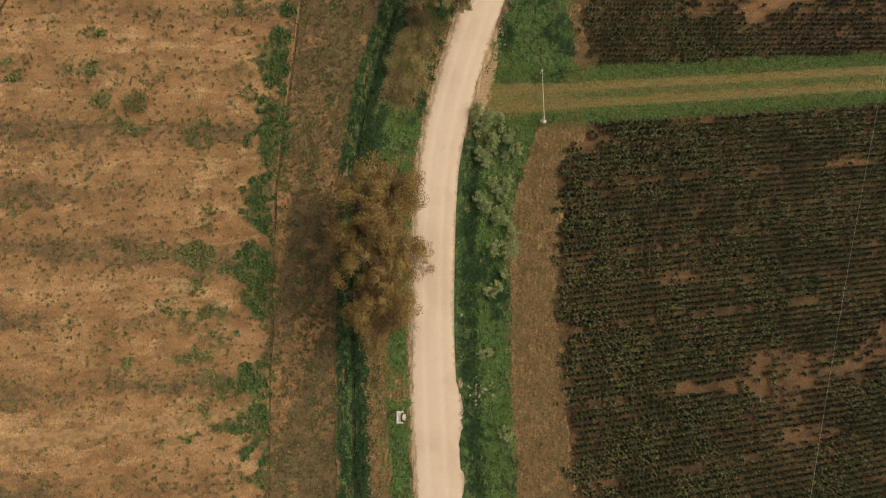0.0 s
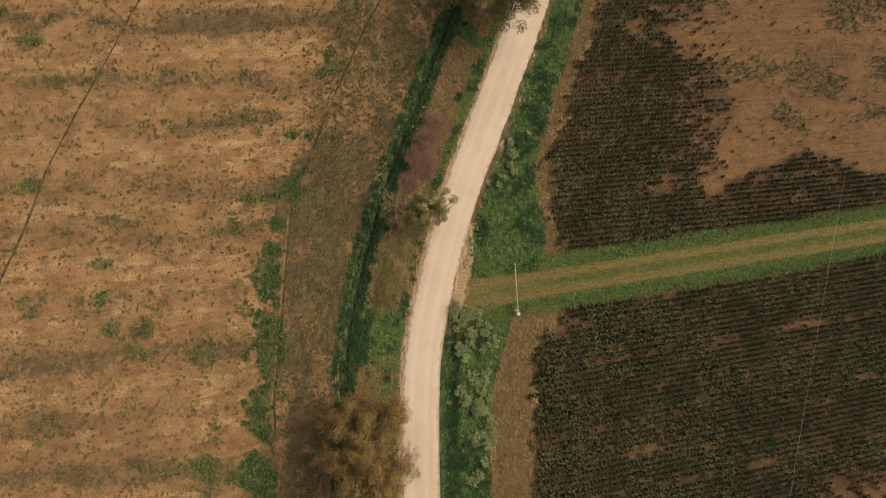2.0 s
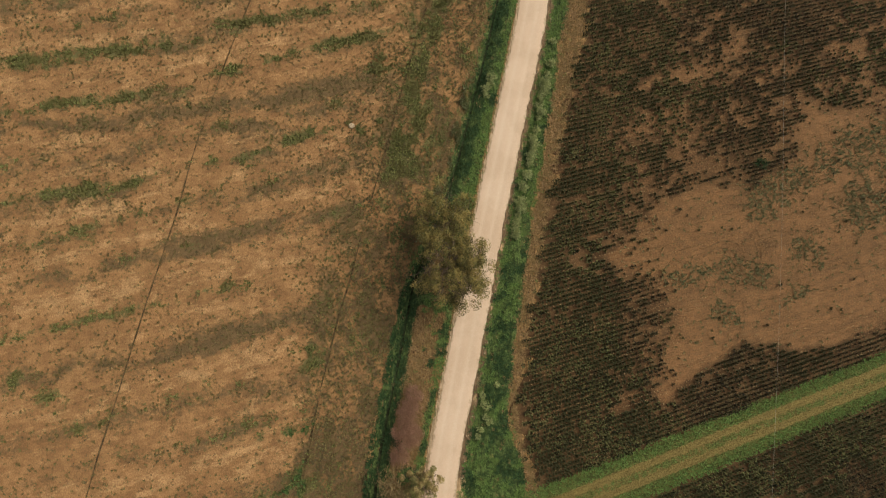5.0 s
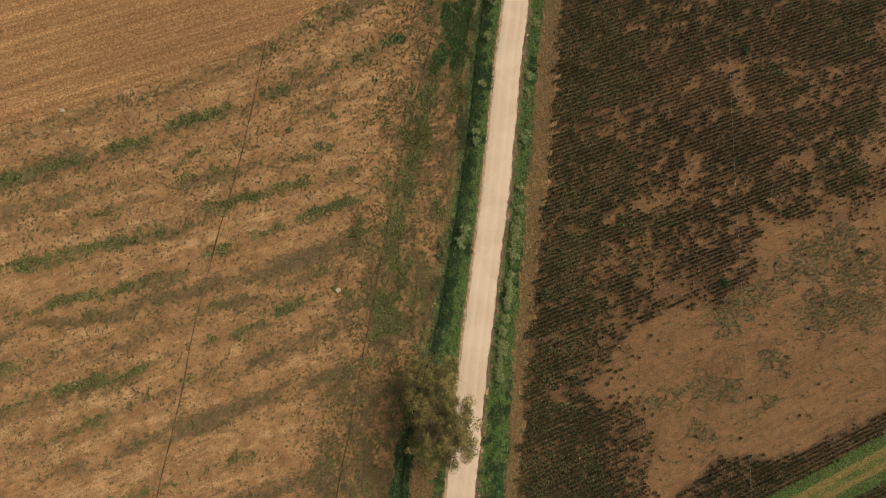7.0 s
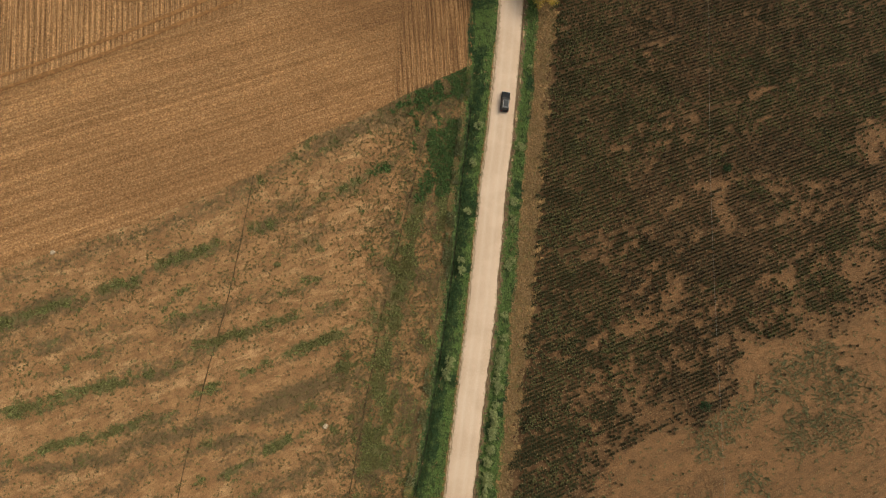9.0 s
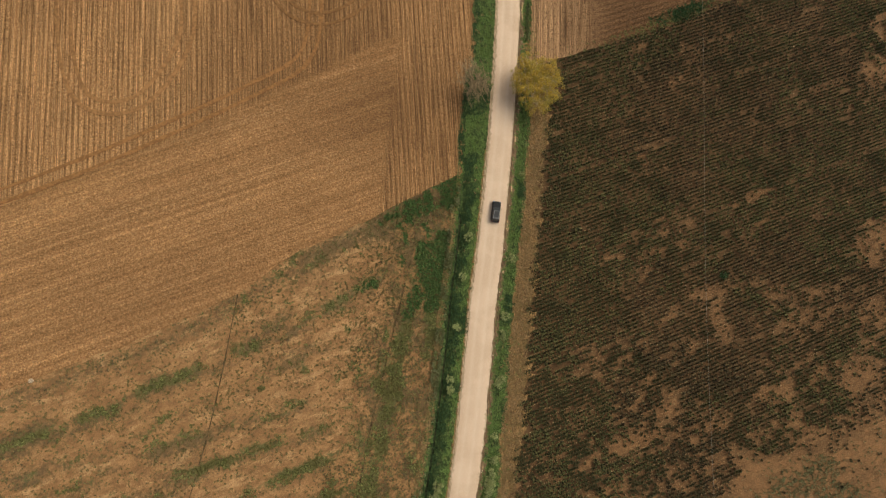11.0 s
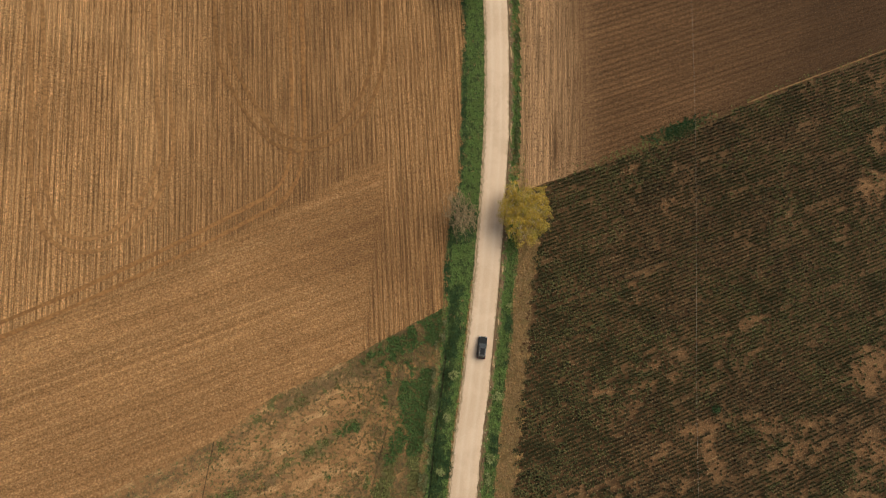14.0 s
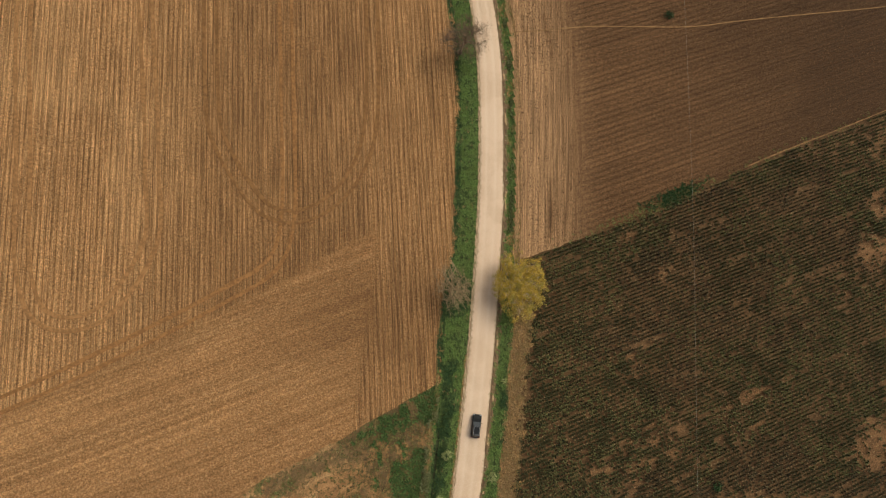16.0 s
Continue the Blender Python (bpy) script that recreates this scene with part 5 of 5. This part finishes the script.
def tree(name, label, x, y, z, h, rx, ry, low, leaf, leaves, size, seed, limbs=14, subs=6, twigs=5, bark=None, trunk_r=0.26, spread=0.6, group="", clump=5):
    top = thing(name, label, "tree", pose(x, y, z), group)
    (p0, p1, r0, r1), ends, r = branching(h, rx, ry, low, limbs, subs, twigs, seed, trunk_r)
    thick = r0 > trunk_r * 0.45
    v, f = tubes(p0[thick], p1[thick], r0[thick], r1[thick], 8)
    part_raw("trunk", v, f, bark or M_BARK, top, smoothed=True)
    v, f = tubes(p0[~thick], p1[~thick], r0[~thick], r1[~thick], 4)
    part_raw("branchwork", v, f, bark or M_BARK, top, smoothed=True)
    if leaves:
        # clumps of leaves round some of the twigs, each denser on its outer and upper side
        heart = ends[r.permutation(len(ends))[: max(50, len(ends) // clump)]]
        wide = spread * (0.6 + 0.9 * r.random(len(heart)))
        share = wide ** 2 / (wide ** 2).sum()
        j = r.choice(len(heart), leaves, p=share)
        d = r.standard_normal((leaves, 3)) + np.array([0, 0, 0.45])
        d /= np.linalg.norm(d, axis=1)[:, None]
        p = heart[j] + d * (wide[j] * (0.35 + 0.65 * r.random(leaves) ** 0.5) * 1.35)[:, None] * np.array([1, 1, 0.8])
        v, f = leaf_quads(p, size, r, d)
        part_raw("crown", v, f, leaf, top)
    return top


def shrub(name, label, x, y, z, h, rx, ry, leaf, leaves, size, seed, stems=9, turn=0.0, group="", bark=None):
    """A bush: stems fanning out of the ground, with leaves round their upper halves."""
    r = np.random.default_rng(seed)
    top = thing(name, label, "bush", pose(x, y, z, 0, 0, turn), group)
    a = 2 * np.pi * r.random(stems * 6)
    k = np.sqrt(r.random(stems * 6))
    tip = np.stack([rx * k * np.cos(a), ry * k * np.sin(a), h * (1.05 - 0.55 * k ** 2) * (0.75 + 0.35 * r.random(stems * 6))], 1)
    foot = tip * np.array([0.45, 0.45, 0.0])
    knee = foot + (tip - foot) * 0.5 + r.standard_normal(tip.shape) * 0.08 * h
    v, f = tubes(np.concatenate([foot, knee]), np.concatenate([knee, tip]), np.full(len(a) * 2, 0.022), np.full(len(a) * 2, 0.012), 3)
    part_raw("stalk", v, f, bark or M_BARK, top)
    if leaves:
        j = r.integers(0, len(a), leaves)
        t = 0.35 + 0.7 * r.random((leaves, 1))
        p = foot[j] + (tip[j] - foot[j]) * t + r.standard_normal((leaves, 3)) * np.array([rx, ry, h]) * 0.10
        p[:, 2] = np.maximum(p[:, 2], 0.08)
        v, f = leaf_quads(p, size, r)
        part_raw("foliage", v, f, leaf, top)
    return top


def ground_z(x, y):
    return float(bank(off(x, np.array(y)), np.array(y))) - 0.04


def trees():
    g = "russet trees beside the road"
    tree("russet_tree", "tall thinning tree with russet autumn leaves beside the ditch", 2.6, 15.6, 0.1, 12.0, 5.0, 5.2, 2.4, M_RUSSET, 27000, 0.10, 11, group=g, clump=3)
    tree("russet_tree", "tall tree with golden-brown autumn leaves beside the ditch", 2.4, 9.6, 0.1, 12.8, 5.0, 5.4, 2.4, M_RUSSET, 29000, 0.10, 12, group=g, clump=3)
    tree("russet_tree", "half-bare tree with brown autumn leaves beside the ditch", 2.9, 4.0, 0.1, 10.2, 4.6, 4.8, 2.0, M_RUSSET, 21000, 0.10, 13, group=g, clump=3)
    tree("broadleaf_tree", "large olive-green broadleaf tree overhanging the gravel road", 23.0, 75.8, 0.1, 13.4, 7.1, 7.5, 2.2, M_OAK, 27000, 0.12, 21, limbs=18, subs=7, trunk_r=0.34, spread=0.70, clump=4)
    tree("broadleaf_tree", "olive-green broadleaf tree with thinner crown beside the road", 24.0, 83.4, 0.1, 11.4, 5.2, 6.2, 2.0, M_OAK, 17000, 0.12, 22, trunk_r=0.25, spread=0.65, clump=3)
    tree("yellow_tree", "round tree with bright yellow autumn leaves beside the road", 81.8, 183.4, 0.1, 6.8, 5.9, 7.0, 1.4, M_YELLOW, 31000, 0.100, 31, limbs=20, subs=8, spread=0.38, clump=1, bark=M_TWIG)
    tree("bare_tree", "leafless pale grey tree on the grassy verge", 68.3, 186.0, 0.1, 7.8, 4.3, 6.2, 1.2, M_TWIG, 0, 0.1, 41, limbs=16, subs=9, twigs=6, bark=M_DRYTWIG, trunk_r=0.42)
    tree("bare_tree", "leafless brown tree reaching over the gravel road", 85.6, 237.4, 0.1, 10.4, 6.2, 5.8, 1.6, M_REDTWIG, 2600, 0.08, 42, limbs=18, subs=9, twigs=7, bark=M_BARK, trunk_r=0.38)
    tree("small_bare_tree", "small leafless pale tree above the ditch", 7.4, 43.8, 0.1, 6.8, 3.2, 3.8, 1.2, M_TWIG, 0, 0.1, 51, limbs=12, subs=6, twigs=5, bark=M_OLIVETWIG, trunk_r=0.36)
    tree("small_tree", "small olive-yellow tree leaning over the road", 12.5, 43.8, 0.2, 6.4, 3.4, 3.2, 1.2, M_DRYBUSH, 6800, 0.12, 52, limbs=13, subs=5, trunk_r=0.14, spread=0.35)
    # Added tree: supplies the russet crown's pale tips that hang over the road.
    tree("small_tree", "added thin tree standing in for pale leaf tips of the russet crown", 7.6, 10.0, 0.1, 5.6, 2.1, 3.2, 1.2, M_PEACH, 1900, 0.085, 53, limbs=10, subs=4, twigs=4, bark=M_TWIG, trunk_r=0.10, spread=0.25, clump=2)
    # red-brown thicket
    for k, (x, y) in enumerate(((9.6, 47.8), (10.8, 50.0), (12.0, 52.4), (13.0, 54.8), (10.6, 51.8), (13.8, 57.0), (11.8, 54.6), (12.6, 50.6))):
        shrub("red_brown_bush", "leafless red-brown bush on the bank", x, y, ground_z(x, y), 2.6, 1.7, 1.9, M_REDTWIG, 3200, 0.06, 60 + k, 14, 0, "red-brown thicket", M_REDTWIG)
    for k, (x, y) in enumerate(((6.2, 32.2), (7.2, 35.4), (6.0, 38.2), (8.2, 39.2), (5.2, 35.6), (9.0, 41.8))):
        shrub("dry_bush", "dry straw-brown bush of arching stems", x, y, ground_z(x, y), 1.9, 1.8, 1.9, M_DRYBUSH, 2000, 0.07, 70 + k, 14, 0, "dry bushes above the ditch", M_DRYBUSH)
    r = np.random.default_rng(5)
    spots = [(15.2 + 5.4 * r.random(), 11 + 19 * r.random()) for _ in range(40)]
    spots += [(21.4 + 2.5 * r.random() + 0.45 * (b - 46), b) for b in 44 + 12 * r.random(7)]
    spots += [(float(road_x(b) + (4.5 + 0.9 * r.random()) / road_cos(b)), b) for b in np.concatenate([80 + 31 * r.random(38), 112 + 60 * r.random(9)])]
    spots += [(float(road_x(b) - (5.0 + 0.8 * r.random()) / road_cos(b)), b) for b in np.concatenate([104 + 8 * r.random(5), 118 + 40 * r.random(5)])]
    spots += [(15.0 + 4.0 * r.random(), b) for b in -17 + 26 * r.random(6)]
    for k, (x, y) in enumerate(spots):
        s = 0.65 + 0.6 * r.random()
        shrub("roadside_shrub", "pale sage-green shrub on the roadside verge", x, y, ground_z(x, y), 1.15 * s, 0.85 * s, 0.95 * s, M_SAGE, int(650 * s), 0.085, 100 + k, 5, 360 * r.random(), "sage-green shrubs along the verge")
    for x, y, s in ((62.3, 7.8, 1.0), (87.8, 85.0, 1.5), (111, 132, 1.1), (138.8, 236.6, 1.3)):
        shrub("field_bush", "dark green bush standing among the crop" if y < 200 else "dark green bush on bare tilled soil", x, y, 0.0 if y < 200 else 0.12, 0.9 * s, 1.0 * s, 0.9 * s, M_GRASS_DARK, 500, 0.12, 300 + int(x), 6, 0, "bushes in the fields")
    for x, y, s in ((18.2, 114.4, 1.5), (19.6, 116.2, 1.1), (-26.0, 29.0, 2.0), (-25.0, -1.6, 0.7), (11.6, 105.0, 0.6), (13.2, 104.0, 0.5), (17.2, 104.6, 0.8), (11.0, 137.0, 0.8)):
        shrub("stubble_bush", "low green bush growing in the stubble", x, y, 0.0, 0.6 * s, 0.95 * s, 0.85 * s, M_WEED, int(420 * s), 0.11, 330 + int(abs(x)), 6, 0, "bushes in the stubble field")


# ---- man-made things ----
def box(bm, x0, x1, y0, y1, z0, z1, bevel=0.0):
    made = bmesh.ops.create_cube(bm, size=1.0, matrix=Matrix.LocRotScale(((x0 + x1) / 2, (y0 + y1) / 2, (z0 + z1) / 2), None, (x1 - x0, y1 - y0, z1 - z0)))
    if bevel:
        bmesh.ops.bevel(bm, geom=list({e for v in made["verts"] for e in v.link_edges}), offset=bevel, segments=2, affect="EDGES")


def rod(bm, a, b, r0, r1, sides=12):
    a, b = Vector(a), Vector(b)
    m = Matrix.Translation((a + b) / 2) @ (b - a).to_track_quat("Z", "Y").to_matrix().to_4x4()
    bmesh.ops.create_cone(bm, cap_ends=True, segments=sides, radius1=r0, radius2=r1, depth=(b - a).length, matrix=m)


def slab(bm, outline, half, taper=1.0, bevel=0.0):
    """A side outline (y, z) given width in x; the points above the middle draw in by taper."""
    zs = [z for _, z in outline]
    def wide(z):
        return half * (1 - (1 - taper) * (z - min(zs)) / (max(zs) - min(zs)))
    left = [bm.verts.new((-wide(z), y, z)) for y, z in outline]
    right = [bm.verts.new((wide(z), y, z)) for y, z in outline]
    n = len(outline)
    bm.faces.new(left)
    bm.faces.new(right[::-1])
    for k in range(n):
        bm.faces.new((left[k], right[k], right[(k + 1) % n], left[(k + 1) % n]))
    bmesh.ops.recalc_face_normals(bm, faces=bm.faces)
    if bevel:
        bmesh.ops.bevel(bm, geom=bm.edges[:], offset=bevel, segments=3, affect="EDGES", clamp_overlap=True)


def car():
    yaw = -math.degrees(math.atan(float(np.interp(158.6, RL[:, 1], SLOPE))))
    top = thing("car", "small black sport utility car with tinted roof on the road", "car", pose(65.7, 158.5, 0.325, 0, 0, yaw))
    bm = bmesh.new()
    slab(bm, [(-2.22, 0.42), (-2.25, 0.75), (-2.18, 0.98), (0.62, 1.02), (1.55, 0.93), (2.10, 0.80), (2.26, 0.60), (2.22, 0.36), (1.0, 0.26), (-1.2, 0.26)], 0.92, 0.93, 0.07)
    body = part("body", bm, M_CARPAINT, top)
    bm = bmesh.new()
    slab(bm, [(-2.08, 0.96), (-1.78, 1.50), (0.02, 1.54), (0.86, 0.97)], 0.82, 0.78, 0.05)
    part("cabin", bm, M_GLASS, top, "dark tinted window glass")
    bm = bmesh.new()
    box(bm, -0.645, 0.645, -1.80, 0.04, 1.50, 1.60, 0.045)
    roof = part("roof", bm, M_ROOFPAINT, top)
    bm = bmesh.new()
    box(bm, -0.46, 0.46, -1.45, -0.15, 1.585, 1.612, 0.012)
    part("sunroof", bm, M_SUNROOF, roof, "dark glass sunroof")
    for s in (-1, 1):
        bm = bmesh.new()
        rod(bm, (s * 0.60, -1.72, 1.625), (s * 0.60, -0.05, 1.625), 0.02, 0.02, 8)
        part("roof_rail", bm, M_ALLOY, roof, "thin metal roof rail")
        bm = bmesh.new()
        box(bm, s * 0.98 - 0.09, s * 0.98 + 0.09, 0.52, 0.64, 0.96, 1.10, 0.03)
        part("mirror", bm, M_CARPAINT, top)
        bm = bmesh.new()
        box(bm, s * 0.66 - 0.17, s * 0.66 + 0.17, 2.02, 2.215, 0.68, 0.80, 0.03)
        part("headlight", bm, M_HEAD, top, "clear headlight lens")
        bm = bmesh.new()
        box(bm, s * 0.72 - 0.13, s * 0.72 + 0.13, -2.27, -2.14, 0.72, 0.92, 0.03)
        part("tail_light", bm, M_TAIL, top, "red tail light")
        for y in (-1.32, 1.36):
            bm = bmesh.new()
            rod(bm, (s * 0.72, y, 0.34), (s * 0.93, y, 0.34), 0.34, 0.34, 24)
            wheel = part("wheel", bm, M_RUBBER, top, "black rubber tyre")
            bm = bmesh.new()
            rod(bm, (s * 0.90, y, 0.34), (s * 0.945, y, 0.34), 0.21, 0.19, 16)
            part("rim", bm, M_ALLOY, wheel, "silver alloy rim")
        bm = bmesh.new()
        slab(bm, [(0.30, 1.30), (0.02, 1.545), (-0.06, 1.545), (0.80, 0.99), (0.88, 0.99)], 0.03)
        bmesh.ops.translate(bm, verts=bm.verts, vec=(s * 0.70, 0, 0))
        part("pillar", bm, M_CARPAINT, top)
    for y, n in ((2.20, "front_bumper"), (-2.24, "rear_bumper")):
        bm = bmesh.new()
        box(bm, -0.86, 0.86, y - 0.07, y + 0.07, 0.36, 0.58, 0.05)
        part(n, bm, M_TRIM, top, "black plastic bumper")
    return body


def barrier():
    top = thing("barrier_gate", "white boom barrier with a short post across the farm track", "barrier", pose(24.45, 29.1, 0.10))
    bm = bmesh.new()
    rod(bm, (0, 0, 0), (0, 0, 1.15), 0.10, 0.10)
    part("post", bm, M_WHITE, top)
    bm = bmesh.new()
    rod(bm, (0, -0.55, 1.05), (0.0, 6.95, 1.05), 0.045, 0.032)
    part("boom", bm, M_WHITE, top, "long white painted pole")
    bm = bmesh.new()
    box(bm, -0.22, 0.22, -0.72, -0.28, 0.82, 1.22, 0.04)
    part("counterweight", bm, M_CONCRETE, top, "pale concrete counterweight")
    bm = bmesh.new()
    rod(bm, (0, 0, -0.02), (0, 0, 0.16), 0.32, 0.28)
    part("footing", bm, M_CONCRETE, top, "round concrete footing")
    bm = bmesh.new()
    rod(bm, (0, 6.7, 0), (0, 6.7, 0.98), 0.05, 0.05)
    rod(bm, (-0.12, 6.7, 0.96), (-0.16, 6.7, 1.2), 0.025, 0.025, 8)
    rod(bm, (0.12, 6.7, 0.96), (0.16, 6.7, 1.2), 0.025, 0.025, 8)
    rod(bm, (-0.14, 6.7, 0.965), (0.14, 6.7, 0.965), 0.03, 0.03, 8)
    part("rest_post", bm, M_WHITE, top, "forked rest for the boom")


def culvert():
    top = thing("culvert_inlet", "white concrete culvert box with a dark opening beside the road", "culvert", pose(5.45, -8.5, 0.05, 0, 0, -3) @ Matrix.Scale(0.74, 4))
    bm = bmesh.new()
    box(bm, -0.52, 0.30, -0.95, 0.95, -0.6, 0.62, 0.04)
    part("headwall", bm, M_CONCRETE, top)
    for y in (-0.86, 0.86):
        bm = bmesh.new()
        box(bm, 0.302, 0.62, y - 0.10, y + 0.10, -0.6, 0.52, 0.03)
        part("wing_wall", bm, M_CONCRETE, top)
    bm = bmesh.new()
    rod(bm, (0.18, 0, 0.12), (0.95, 0, 0.12), 0.52, 0.52, 24)
    pipe = part("pipe", bm, M_CONCRETE, top, "round concrete pipe")
    # Solid plug whose near-black colour stands for shade inside the pipe.
    bm = bmesh.new()
    rod(bm, (0.31, 0, 0.52), (0.44, 0, 0.655), 0.70, 0.62, 24)
    bmesh.ops.scale(bm, verts=bm.verts, vec=(0.35, 1, 1), space=Matrix.Translation((-0.37, 0, 0)))
    part("opening", bm, M_HOLLOW_SHADE, pipe, "near-black plug coloured as the shade inside the opening")


def cable():
    crv = bpy.data.curves.new("power_line", "CURVE")
    crv.dimensions, crv.bevel_depth, crv.bevel_resolution = "3D", 0.013, 1
    pts = [(37.0, -60.0), (58.9, 5.3), (88.6, 95.2), (110.5, 158.0), (133.0, 222.0), (164.0, 310.0)]
    p = spline(pts, 6.0)
    s = crv.splines.new("POLY")
    s.points.add(len(p) - 1)
    for k, (x, y) in enumerate(p):
        s.points[k].co = (x, y, 9.0 + 0.6 * math.cos(k / len(p) * math.pi * 6), 1)
    crv.materials.append(M_WIRE)
    tagged(new("power_line", crv), "thin pale overhead power line above the crop field", "power line", "", "structure")


def field_stones():
    for k, (x, y, s) in enumerate(((12.1, 104.4, 0.55), (-28.0, 150.2, 0.5))):
        bm = bmesh.new()
        bmesh.ops.create_icosphere(bm, subdivisions=2, radius=s)
        r = random.Random(k)
        for v in bm.verts:
            v.co *= 0.82 + 0.3 * r.random()
            v.co.z *= 0.55
        me = bpy.data.meshes.new("boulder")
        bm.to_mesh(me)
        bm.free()
        me.materials.append(M_STONE)
        ob = new("boulder", me)
        ob.location = (x, y, 0.10)
        tagged(ob, "pale weathered stone lying in the stubble field", "stone", "stones in the field")


trees()
car()
barrier()
culvert()
cable()
field_stones()
crop_rows()
weeds_on_stubble()
verge_growth()
weeds_in_crop()
clods()
loose_stones()
